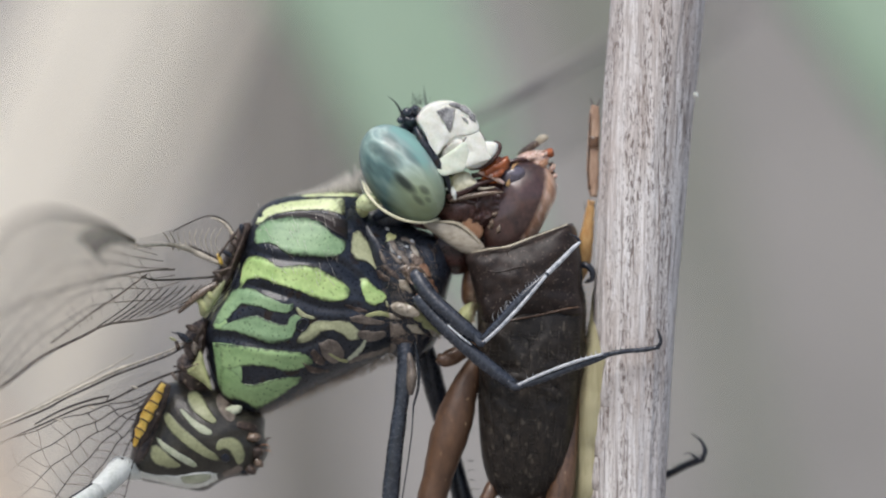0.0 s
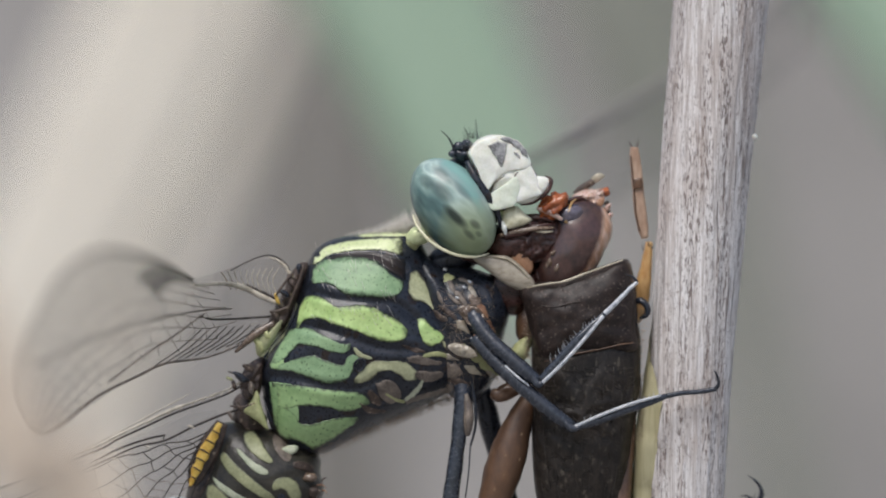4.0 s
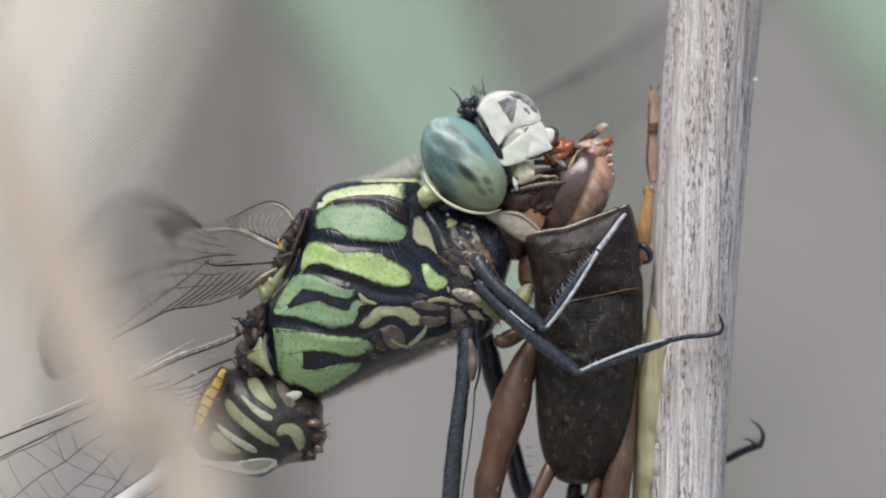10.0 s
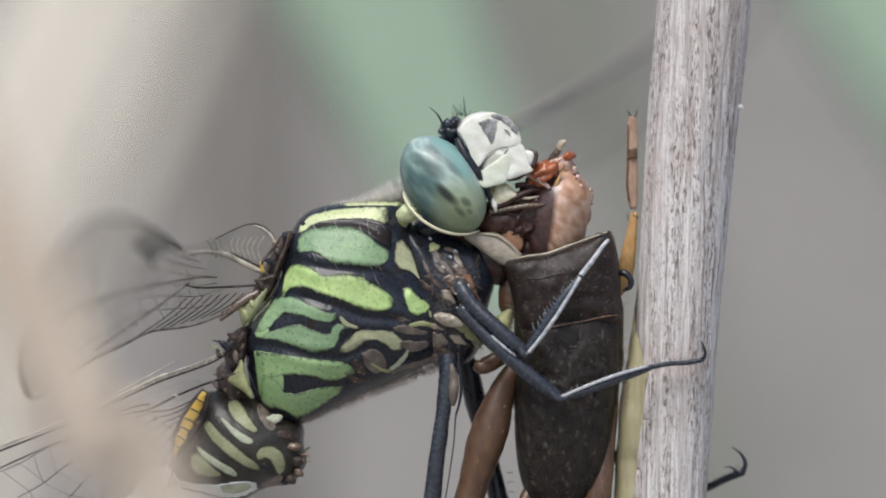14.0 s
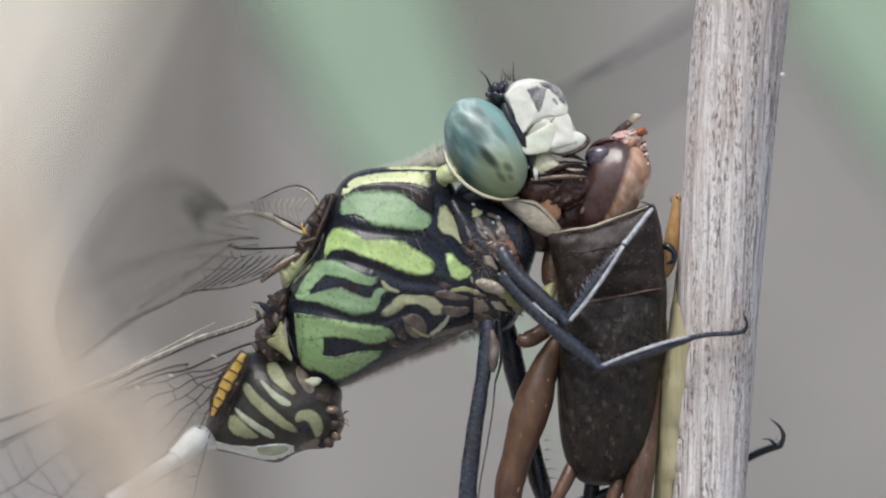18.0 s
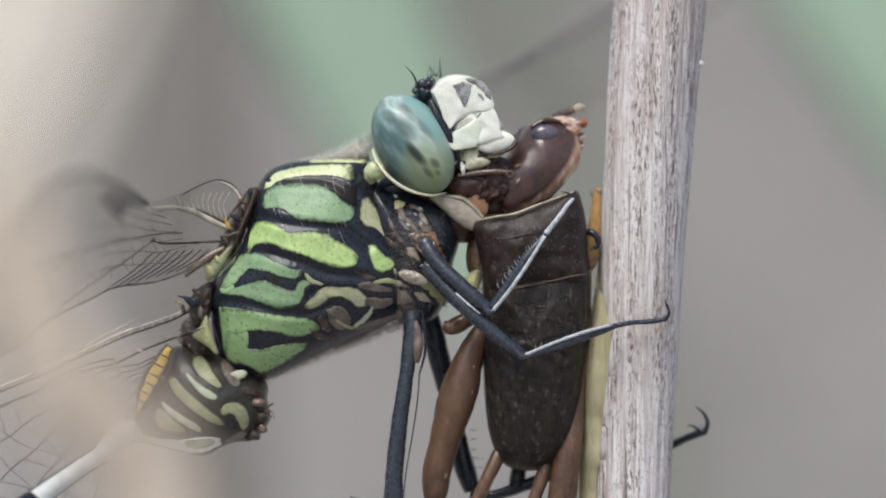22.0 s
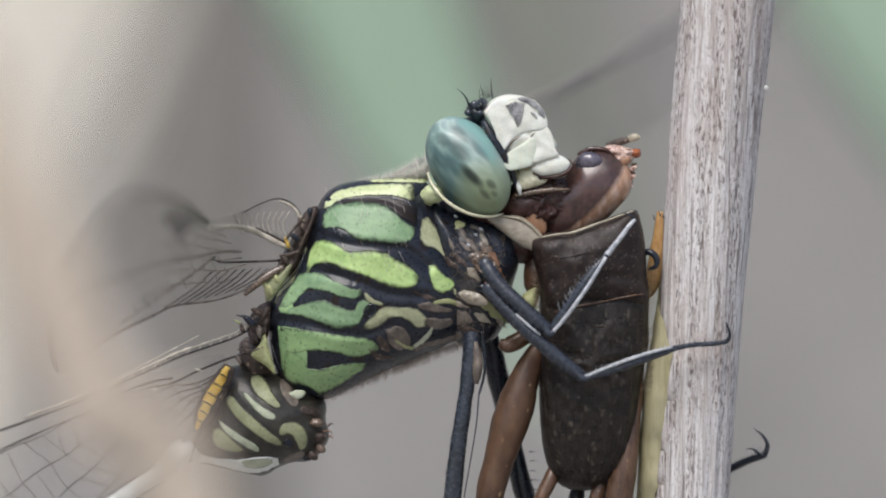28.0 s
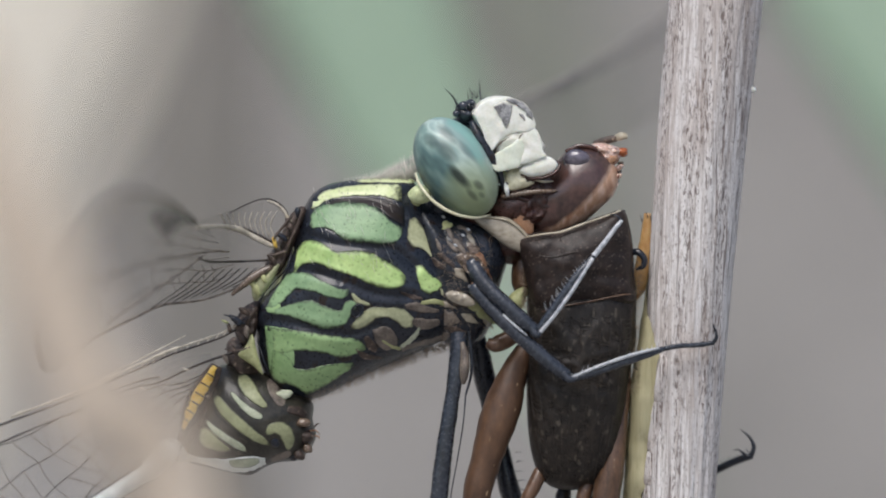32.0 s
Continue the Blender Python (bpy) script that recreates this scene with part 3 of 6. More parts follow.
    L.new(mp.outputs[0], facets.inputs["Vector"])
    bp = N.new("ShaderNodeBump")
    bp.inputs["Strength"].default_value, bp.inputs["Distance"].default_value = 0.15, S * 0.6
    L.new(facets.outputs["Distance"], bp.inputs["Height"]), L.new(bp.outputs[0], bsdf.inputs["Normal"])
    bsdf.inputs["Roughness"].default_value = 0.36
    bsdf.inputs["Coat Weight"].default_value = 0.1
    bsdf.inputs["Coat Roughness"].default_value = 0.12
    return m


M_EYE = eye_material()


def film_material(name, tint, clear):
    """Clear wing membrane: mostly see-through, with a thin gloss."""
    m = bpy.data.materials.new(name)
    m.use_nodes = True
    t = m.node_tree
    N, L = t.nodes, t.links
    bsdf = N["Principled BSDF"]
    bsdf.inputs["Base Color"].default_value = rgb(tint)
    bsdf.inputs["Roughness"].default_value = 0.25
    see = N.new("ShaderNodeBsdfTransparent")
    mix = N.new("ShaderNodeMixShader")
    co, nz, mr = N.new("ShaderNodeTexCoord"), N.new("ShaderNodeTexNoise"), N.new("ShaderNodeMapRange")
    nz.inputs["Scale"].default_value = 0.02 / S
    L.new(co.outputs["Object"], nz.inputs["Vector"])
    mr.inputs[3].default_value, mr.inputs[4].default_value = clear * 0.4, clear * 1.6
    L.new(nz.outputs["Fac"], mr.inputs[0]), L.new(mr.outputs[0], mix.inputs[0])
    L.new(see.outputs[0], mix.inputs[1]), L.new(bsdf.outputs[0], mix.inputs[2])
    L.new(mix.outputs[0], N["Material Output"].inputs["Surface"])
    return m


M_FILM = film_material("wing_membrane", (168, 164, 160), 0.17)
M_FILMFORE = film_material("smoky_wing_membrane", (140, 134, 128), 0.24)
M_FILMFAR = film_material("far_wing_membrane", (120, 118, 114), 0.16)
M_FILMDARK = film_material("clouded_membrane", (64, 58, 54), 0.4)
M_VEIN = surface("dark_wing_vein", (30, 26, 24), (70, 60, 54), 0.4, 0.1, bump=0)
M_VEINPALE = surface("pale_costal_vein", (150, 140, 124), (214, 206, 190), 0.4, 0.05, bump=0)

# ---- ground: flat near the stalk, a litter bank behind it, then level to the horizon ----
def height(x, y):
    k = min(1.0, max(0.0, (y - 0.02) / 0.75))
    k = k * k * (3 - 2 * k)
    lump = noise.noise(Vector((x, y, 0)) * 9) * 0.02 + noise.noise(Vector((x, y, 4)) * 30) * 0.006
    return -0.42 + 0.9 * k + lump * (1 if abs(x) < 3 and abs(y) < 3 else 0)


def ground():
    bm = bmesh.new()
    near = list(np.linspace(-1.6, 1.6, 81))
    xs = [-400, -80, -20, -6, -3] + near + [3, 6, 20, 80, 400]
    ys = [-400, -80, -20, -6, -3] + near + [3, 6, 20, 80, 400]
    grid = [[bm.verts.new((x, y, height(x, y))) for x in xs] for y in ys]
    for j in range(len(ys) - 1):
        for i in range(len(xs) - 1):
            bm.faces.new((grid[j][i], grid[j][i + 1], grid[j + 1][i + 1], grid[j + 1][i]))
    ob = part("ground", bm, M_EARTH, origin=(0, 0, 0))
    tagged(ob, "grey dry litter and bare soil rising to a bank", "ground", kind="structure")


ground()


def blade(name, rows, material, label, category, fold=0.12, n=40, group=""):
    """A grass blade or reed: rows of (u, v, d, half width), folded along its midrib, from its foot on the ground upward."""
    bm = bmesh.new()
    pts = spline(rows, n)
    cols = []
    for i, (u, v, d, h) in enumerate(pts):
        a, b = pts[max(i - 1, 0)], pts[min(i + 1, n)]
        t = np.array([b[0] - a[0], b[1] - a[1]])
        t = t / max(1e-6, np.hypot(*t))
        ring = []
        for s, lift in ((-1, 0.0), (-0.5, 0.6), (0, 1.0), (0.5, 0.6), (1, 0.0)):
            ring.append(bm.verts.new(P(u - t[1] * h * s, v + t[0] * h * s, d + h * fold * lift)))
        for s, lift in ((0.98, 0.0), (0.5, 0.6), (0, 1.0), (-0.5, 0.6), (-0.98, 0.0)):
            ring.append(bm.verts.new(P(u - t[1] * h * s, v + t[0] * h * s, d + h * fold * lift + 6 + h * 0.05)))
        cols.append(ring)
    for r0, r1 in zip(cols, cols[1:]):
        for k in range(10):
            bm.faces.new((r0[k], r0[(k + 1) % 10], r1[(k + 1) % 10], r1[k]))
    bm.faces.new(cols[0]), bm.faces.new(cols[-1])
    ob = thing(name, P(*pts[0][:3]), label, category, group)
    part("leaf_blade", bm, material, ob)
    part("midrib", tube([(u, v, d + h * fold + 4 + h * 0.05, max(1.0, h * 0.07)) for u, v, d, h in pts], n, 8), material, ob)
    return ob


# the plants behind and before the stalk
B = 7143
blade("dry_reed", [(-2200, 8600, B, 60), (-1250, 3500, B, 90), (-430, 900, B, 125), (-210, 450, B, 135), (10, 0, B, 150), (560, -1200, B, 120), (1400, -3500, B, 30)],
      M_PALE, "bleached dry reed blade, out of focus behind the dragonfly", "reed")
blade("dry_reed", [(-1700, 8600, B + 900, 40), (-700, 3000, B + 900, 60), (-70, 600, B + 900, 60), (150, 0, B + 900, 75), (640, -1600, B + 900, 60), (1100, -3300, B + 900, 20)],
      M_PALE, "bleached dry reed blade, out of focus behind the dragonfly", "reed")
blade("green_leaf", [(2600, 12400, 5000, 10), (1700, 2500, 5000, 14), (1030, 900, 5000, 6), (850, 560, 5000, 36), (696, 245, 5000, 122), (584, 0, 5000, 150), (250, -800, 5000, 200), (-300, -2600, 5000, 50)],
      M_LEAF, "soft green grass leaf, out of focus behind the head", "leaf")
blade("green_leaf", [(3300, 12400, 5000, 40), (3000, 4000, 5000, 70), (2480, 1400, 5000, 110), (2000, 700, 5000, 130), (1724, 300, 5000, 145), (1458, -85, 5000, 155), (900, -900, 5000, 150), (500, -1900, 5000, 40)],
      M_LEAF, "soft green grass leaf, out of focus behind the stalk", "leaf")
blade("dead_leaf", [(590, 8600, B + 2500, 30), (450, 2500, B + 2500, 60), (310, 600, B + 2500, 110), (280, 0, B + 2500, 150), (220, -900, B + 2500, 150), (140, -2400, B + 2500, 40)],
      M_DUSK, "dusky dead leaf in the shade behind", "leaf")
blade("dead_leaf", [(1690, 8600, B + 2500, 30), (1390, 2500, B + 2500, 40), (1050, 500, B + 2500, 60), (870, 0, B + 2500, 120), (730, -500, B + 2500, 150), (490, -2400, B + 2500, 40)],
      M_HAZE, "grey-green dead leaf, out of focus behind the head", "leaf")
STRAW = blade("straw_blade", [(2226, 16500, -2857, 44), (930, 4500, -2857, 64), (316, 1050, -2857, 68), (146, 690, -2857, 68), (-14, 350, -2857, 66), (-170, 0, -2857, 62), (-760, -1400, -2857, 40), (-1100, -2400, -2857, 6)],
      M_STRAW, "pale straw-coloured dry grass blade, blurred close to the camera", "grass blade")


# ---- the dead stem ----
def stem_axis(v):
    return 1156 - 0.0835 * v + 3.3e-5 * max(0.0, min(v, 882)) ** 2 + 0.055 * max(0.0, v - 882)


def stem_radius(v):
    return 81 - 0.0185 * max(-800, min(v, 900))


def dead_stem():
    stem = thing("dead_plant", P(stem_axis(15200), 15200, 0), "weathered grey-white dead plant stalk with brown flecks", "plant")
    bm = bmesh.new()
    seg = 110
    vs = list(np.linspace(-2600, -80, 40)) + list(np.linspace(-70, 960, 260)) + list(np.linspace(990, 15200, 60))
    last = None
    for v in vs:
        ring = []
        for k in range(seg):
            w = 2 * math.pi * k / seg
            rib = noise.noise(Vector((math.cos(w) * 5, math.sin(w) * 5, v * 0.0016))) * 3.0 + noise.noise(Vector((math.cos(w) * 14, math.sin(w) * 14, v * 0.004))) * 2.2
            rib += noise.noise(Vector((math.cos(w) * 9, math.sin(w) * 9, v * 0.05))) * 0.8
            r = stem_radius(v) + rib
            ring.append(bm.verts.new(P(stem_axis(v) + r * math.cos(w), v, r * math.sin(w))))
        if last:
            for k in range(seg):
                bm.faces.new((last[k], last[(k + 1) % seg], ring[(k + 1) % seg], ring[k]))
        last = ring
    part("stalk", bm, M_STEM, stem)
    # a strip of sheath left on the side towards the insects
    bm = bmesh.new()
    last = None
    for i, v in enumerate(np.linspace(420, 1500, 90)):
        ring = []
        grow = min(1, (v - 420) / 200)
        for k in range(13):
            hi = 0.95 - 0.5 * min(1.6, max(0.0, (v - 570) / 280)) - 1.15 * max(0.0, (570 - v) / 150) + 0.10 * noise.cell(Vector((0.5, v * 0.03, 2.5)))
            w = math.pi - 1.1 + k / 12 * (1.1 + hi)
            edge = 1 - (2 * k / 12 - 1) ** 4
            r = stem_radius(v) + 3 + (16 + 12 * min(1, max(0, (v - 500) / 350))) * edge * grow + noise.noise(Vector((k * 0.6, v * 0.02, 1))) * 2
            ring.append(bm.verts.new(P(stem_axis(v) + r * math.cos(w), v, r * math.sin(w))))
        if last:
            for k in range(12):
                bm.faces.new((last[k], last[k + 1], ring[k + 1], ring[k]))
        last = ring
    part("sheath", bm, M_SHEATH, stem, "yellowish dry leaf sheath clinging to the stem")
    # the bark's torn white edge along the sheath
    rnd = random.Random(4)
    v = 560
    while v < 1180:
        ln = rnd.uniform(70, 190)
        off = rnd.uniform(-0.03, 0.05)
        bm = bmesh.new()
        rows = []
        for q in range(13):
            y = v + ln * q / 12
            hi = 0.93 - 0.5 * min(1.6, max(0.0, (y - 570) / 280)) + off
            r = stem_radius(y) + 8 - 9 * abs(q / 6 - 1) ** 4
            rows.append([bm.verts.new(P(stem_axis(y) + (r + g) * math.cos(math.pi + hi + s), y, (r + g) * math.sin(math.pi + hi + s))) for s, g in ((0.015 * math.sin(y * 0.09), -5), (0.05, -1), (0.2, -4), (0.42, -13))])
        for r0, r1 in zip(rows, rows[1:]):
            for k in range(3):
                bm.faces.new((r0[k], r0[k + 1], r1[k + 1], r1[k]))
        part("bark_flake", bm, M_STEM, stem)
        v += ln - 26
    part("seed_speck", egg(1229, 98, -12, 6, 5, 5, 20), M_FACE, stem, "tiny white speck on the stem")
    return stem


PLANT = dead_stem()


# ---- the dragonfly ----
fly = thing("dragonfly", P(1100, 560, -80), "green and black striped dragonfly on a dead stem eating a cricket", "dragonfly")
TH = Swell((520, 450), [(642, 267), (662, 304), (699, 385), (736, 454), (724, 516), (690, 548), (640, 572), (560, 606), (480, 648), (440, 652), (402, 640), (378, 590), (369, 540), (362, 506),
                        (381, 471), (416, 410), (430, 372), (444, 333), (464, 293), (495, 274), (539, 267), (589, 263)], 120, 0, 0.42, 3,
           groove([[(455, 362), (500, 378), (550, 384), (610, 390), (648, 420)], [(440, 424), (480, 432), (530, 448), (580, 466), (640, 470)], [(388, 512), (440, 520), (490, 532), (540, 534), (580, 518)], [(472, 303), (520, 301), (575, 303), (624, 328)]], 4.5, 7))


def thorax():
    th = part("thorax", TH.mesh(60, 220), M_BLACK, fly, "black thorax with green stripes")
    strips = (
        ([(462, 317), (470, 301), (485, 288), (510, 281), (539, 276), (579, 274), (621, 274)], [(466, 319), (480, 309), (495, 301), (519, 296), (549, 294), (584, 294), (621, 304)], M_LEMON, "pale yellow stripe"),
        ([(486, 311), (502, 303), (529, 299), (569, 299), (598, 305), (626, 314)], [(488, 312), (504, 306), (534, 305), (575, 312), (600, 331), (626, 346)], M_UMBER, "dark brown stripe"),
        ([(461, 348), (464, 328), (477, 314), (500, 309), (539, 308), (574, 315), (590, 328), (608, 343), (623, 350)], [(462, 353), (480, 350), (500, 355), (514, 365), (534, 372), (564, 374), (588, 378), (613, 373), (624, 358)], M_DULL, "dull green stripe"),
        ([(432, 430), (438, 400), (444, 384), (454, 375), (472, 375), (485, 380), (504, 393), (524, 394), (549, 392), (574, 399), (598, 412), (618, 424), (630, 436)], [(435, 432), (442, 420), (450, 414), (462, 412), (480, 414), (499, 422), (524, 430), (544, 437), (564, 446), (583, 452), (600, 455), (618, 453), (630, 445)], M_GREEN, "bright green stripe"),
        ([(384, 495), (395, 471), (410, 448), (422, 434), (440, 429), (460, 432), (480, 442), (499, 452), (517, 458), (531, 458)], [(388, 498), (410, 484), (424, 469), (436, 459), (450, 458), (465, 461), (489, 469), (507, 473), (521, 473), (530, 466)], M_DULL, "green stripe"),
        ([(386, 498), (420, 488), (445, 481), (465, 479), (479, 485), (499, 493), (516, 495), (524, 483), (536, 478), (547, 485)], [(392, 502), (420, 504), (440, 510), (460, 518), (484, 525), (509, 524), (524, 519), (531, 509), (535, 498), (541, 492)], M_DULL, "dull green stripe"),
        ([(388, 526), (420, 530), (455, 534), (489, 539), (524, 543), (544, 547), (560, 556)], [(392, 572), (420, 571), (434, 566), (454, 565), (484, 568), (524, 576), (561, 563)], M_MID, "green stripe"),
        ([(390, 560), (412, 568), (430, 580), (436, 596), (454, 600), (479, 595), (509, 588), (538, 587)], [(393, 604), (405, 619), (422, 623), (442, 631), (460, 640), (487, 628), (517, 609), (540, 592)], M_MID, "green stripe"),
        ([(646, 418), (660, 417), (672, 432), (685, 440), (693, 448)], [(651, 442), (658, 458), (671, 463), (683, 459), (693, 452)], M_GREEN, "bright green spot"),
        ([(634, 337), (646, 334), (660, 353), (672, 381), (676, 399)], [(631, 369), (640, 381), (654, 385), (666, 391), (674, 401)], M_MARK, "olive-cream mark"),
        ([(668, 332), (690, 336), (700, 345)], [(672, 350), (686, 356), (700, 352)], M_MARK, "olive-cream mark"),
        ([(532, 523), (544, 509), (558, 496), (573, 490), (598, 490), (623, 492), (635, 499), (644, 509)], [(536, 528), (554, 525), (568, 516), (580, 508), (598, 506), (613, 512), (628, 523), (644, 523)], M_MARK, "olive-cream mark"),
        ([(572, 530), (590, 524), (606, 530), (616, 544)], [(578, 549), (590, 560), (602, 562), (616, 554)], M_FOLD, "grey-brown plate"),
        ([(618, 557), (632, 546), (645, 533), (653, 521)], [(623, 561), (638, 553), (650, 539), (657, 525)], M_PALEBAR, "whitish fold"),
        ([(628, 484), (648, 481), (672, 488), (689, 492)], [(630, 491), (650, 495), (671, 498), (689, 496)], M_FOLD, "grey-brown plate"),
        ([(689, 454), (707, 462), (729, 466), (744, 474)], [(689, 464), (705, 472), (725, 478), (744, 480)], M_MARK, "olive-cream mark"),
        ([(622, 560), (645, 551), (667, 545), (699, 535)], [(624, 566), (647, 558), (669, 553), (701, 543)], M_FOLD, "grey lower edge"),
    )
    for upper, lower, m, lab in strips:
        part("stripe", strip(upper, lower, TH), m, th, lab)
    # where neighbouring stripes run together
    part("stripe", strip([(384, 527), (400, 528), (418, 530), (434, 533)], [(392, 600), (404, 606), (420, 602), (436, 588)], TH, 0.35), M_JOIN, th, "dull green joint of two stripes")
    part("stripe", strip([(385, 493), (394, 484), (408, 478)], [(388, 500), (400, 500), (414, 494)], TH, 0.35), M_JOIN, th, "dull green joint of two stripes")
    for rows, m in (([(540, 269, 2), (590, 267, 3), (645, 269, 4)], M_LEMON), ([(432, 378, 3), (427, 397, 4), (414, 424, 5), (398, 446, 7), (376, 466, 9), (364, 480, 5)], M_MARK),
                    ([(535, 464, 2), (545, 477, 3.5), (558, 482, 3), (568, 485, 1.5)], M_MARK), ([(640, 512, 4), (665, 518, 8), (690, 513, 4)], M_FOLD), ([(586, 545, 2), (606, 557, 3), (622, 562, 2)], M_OLIVE),
                    ([(655, 482, 2), (680, 478, 4), (702, 484, 2)], M_OLIVE), ([(540, 560, 2), (560, 575, 4), (590, 578, 2)], M_ROOT), ([(620, 462, 1.5), (640, 470, 3), (660, 474, 1.5)], M_ROOT), ([(560, 540, 3), (570, 556, 6), (580, 566, 3)], M_ROOT)):
        part("stripe", band(rows, TH, 1.0, 40, 8, 0.35), m, th, "narrow pale stripe")
    for c, outline, m, lab in (((362, 575), [(361, 536), (368, 559), (375, 583), (382, 610), (367, 596), (350, 584), (338, 574), (352, 556)], M_OLIVE, "olive-cream rear plate"),
                               ((382, 446), [(364, 444), (380, 436), (398, 420), (410, 412), (400, 438), (384, 464), (366, 478), (360, 462)], M_BAR, "dull olive plate between the wings")):
        part("plate", Swell(c, outline, 12, -62, 0.4, 1).mesh(12, 60, 2.0, 12), m, th, lab)
    # the breathing hole, a dark ring between the plates
    part("spiracle", tube([(u, v, TH.depth(u, v) - 2.5, 2.2) for u, v in ((541, 507), (535, 499), (539, 489), (549, 485), (555, 492), (550, 503), (541, 508))], 24, 6), M_BLACK, th, "dark breathing hole")
    # sutures between the plates
    for rows in ([(432, 383, 3), (420, 425, 3), (385, 465, 3), (360, 505, 3)], [(410, 640, 2), (385, 590, 2.5), (372, 548, 2)]):
        part("suture", tube([(u, v, TH.depth(u, v) - 1, r) for u, v, r in rows], 20, 6), M_BLACK, th)
    # pearly peg at the rear lower corner
    part("peg", egg(419, 643, -62, 17, 8, 4, -4, lumps=0.3, grain=8), M_PALEBAR, th, "pearly pale peg")
    # wing roots: lumps and hinges behind the shoulders
    rnd = random.Random(8)
    for outline, c in (([(455, 315), (448, 345), (436, 380), (420, 415), (398, 440), (380, 430), (390, 400), (405, 375), (418, 345), (435, 318)], (418, 378)),
                       ([(374, 480), (372, 505), (368, 538), (356, 556), (340, 552), (330, 528), (338, 502), (354, 486)], (352, 520))):
        part("wing_hinge", Swell(c, outline, 24, -40, 0.45, 1).mesh(16, 64, 9.0, 13), M_ROOT, th, "dark knobbly wing hinge")
    for u, v, a, m in ((440, 326, 10, M_BLACK), (426, 348, 11, M_ROOT), (414, 368, 9, M_BLACK), (404, 388, 9, M_FOLD), (396, 408, 10, M_ROOT), (424, 335, 6, M_LIP), (400, 378, 7, M_GOLD),
                       (348, 498, 10, M_ROOT), (334, 514, 11, M_BLACK), (322, 528, 8, M_ROOT), (314, 516, 5, M_OLIVE), (352, 532, 9, M_FOLD), (330, 566, 9, M_ROOT), (316, 582, 7, M_FOLD), (382, 440, 9, M_OLIVE), (366, 456, 13, M_OLIVE)):
        part("wing_root", egg(u, v, -68 + rnd.uniform(-8, 8), a * 1.3, a * 0.5, a * 0.6, rnd.uniform(20, 80), seg=18, lumps=0.5, grain=8), m, th)
    for rows in ([(448, 318, 2), (440, 345, 3), (428, 372, 3), (418, 398, 2)], [(430, 330, 2), (412, 352, 2.4), (398, 372, 2)], [(420, 392, 3), (404, 398, 3), (386, 400, 2)], [(358, 560, 1.4), (340, 566, 2), (314, 564, 1.4)], [(350, 520, 1.2), (330, 510, 1.6), (312, 504, 1)]):
        part("hinge_rib", tube([(u, v, -78, q) for u, v, q in rows], 12, 6, rough=0.5), rnd.choice((M_ROOT, M_BLACK)), th)
    part("waist", egg(346, 584, -6, 42, 26, 38, 66, lumps=0.2, grain=12), M_ROOT, th, "dark waist between thorax and abdomen")
    # underside: coxae and plates towards the legs
    NK = Swell((715, 430), [(640, 300), (680, 318), (735, 326), (790, 352), (806, 400), (794, 450), (778, 520), (742, 562), (700, 552), (668, 500), (650, 400)], 84, 0, 0.4, 2)
    part("neck", NK.mesh(40, 120, 2.5, 15), M_BLACK, th, "dark glossy neck and leg bases")
    for rows, m, lab in (([(708, 464, 3), (732, 476, 8), (764, 493, 4)], M_OLIVE, "cream plate"), ([(752, 496, 3), (770, 503, 8), (788, 516, 4)], M_OLIVE, "cream plate"),
                         ([(716, 398, 4), (734, 406, 11), (744, 424, 5)], M_MUD, "brown plate"), ([(680, 506, 5), (704, 508, 11), (724, 512, 5)], M_FOLD, "grey-brown plate"),
                         ([(742, 434, 3), (756, 446, 7), (770, 458, 4)], M_ROOT, "brown plate"), ([(694, 338, 4), (700, 345, 8), (703, 352, 4)], M_OLIVE, "cream spot"),
                         ([(736, 374, 4), (748, 386, 8), (752, 398, 4)], M_MUD, "brown plate"), ([(656, 540, 5), (680, 540, 9), (708, 536, 5)], M_FOLD, "grey-brown plate"),
                         ([(758, 420, 3), (770, 432, 7), (782, 444, 3)], M_ORANGE, "brown plate"), ([(668, 398, 2), (684, 412, 4), (704, 424, 3)], M_ROOT, "brown plate"),
                         ([(718, 346, 2), (730, 350, 4), (744, 358, 2)], M_FOLD, "grey-brown plate"), ([(700, 372, 2), (712, 384, 3), (720, 392, 2)], M_FOLD, "grey-brown plate")):
        part("coxa_plate", band(rows, NK, 1.5, 20, 8, 0.6), m, th, lab)
    part("neck", egg(706, 312, 6, 60, 30, 40, -24, lumps=0.1, grain=18), M_BLACK, th, "dark neck skin under the eye")
    part("neck", egg(812, 366, -8, 54, 44, 40, -20, lumps=0.12, grain=18), M_JAW, th, "brown throat skin")
    part("neck", egg(864, 346, 0, 34, 38, 34, -20, lumps=0.12, grain=18), M_JAW, th, "brown throat skin")
    for c, outline, thick, m, lab in (((746, 418), [(725, 401), (745, 395), (760, 405), (768, 423), (762, 436), (744, 432), (729, 420)], 6, M_MUD, "moist grey-brown coxa plate"), ((776, 474), [(744, 442), (762, 452), (788, 474), (812, 502), (802, 504), (776, 486), (752, 464)], 9, M_THROAT, "orange-brown trochanter"), ((722, 468), [(699, 464), (719, 460), (740, 468), (752, 482), (734, 486), (711, 478)], 8, M_LABIUM, "cream coxa plate")):
        part("coxa_plate", Swell(c, outline, thick, -90, 0.4, 0).mesh(12, 60, 5.0, 9), m, th, lab)
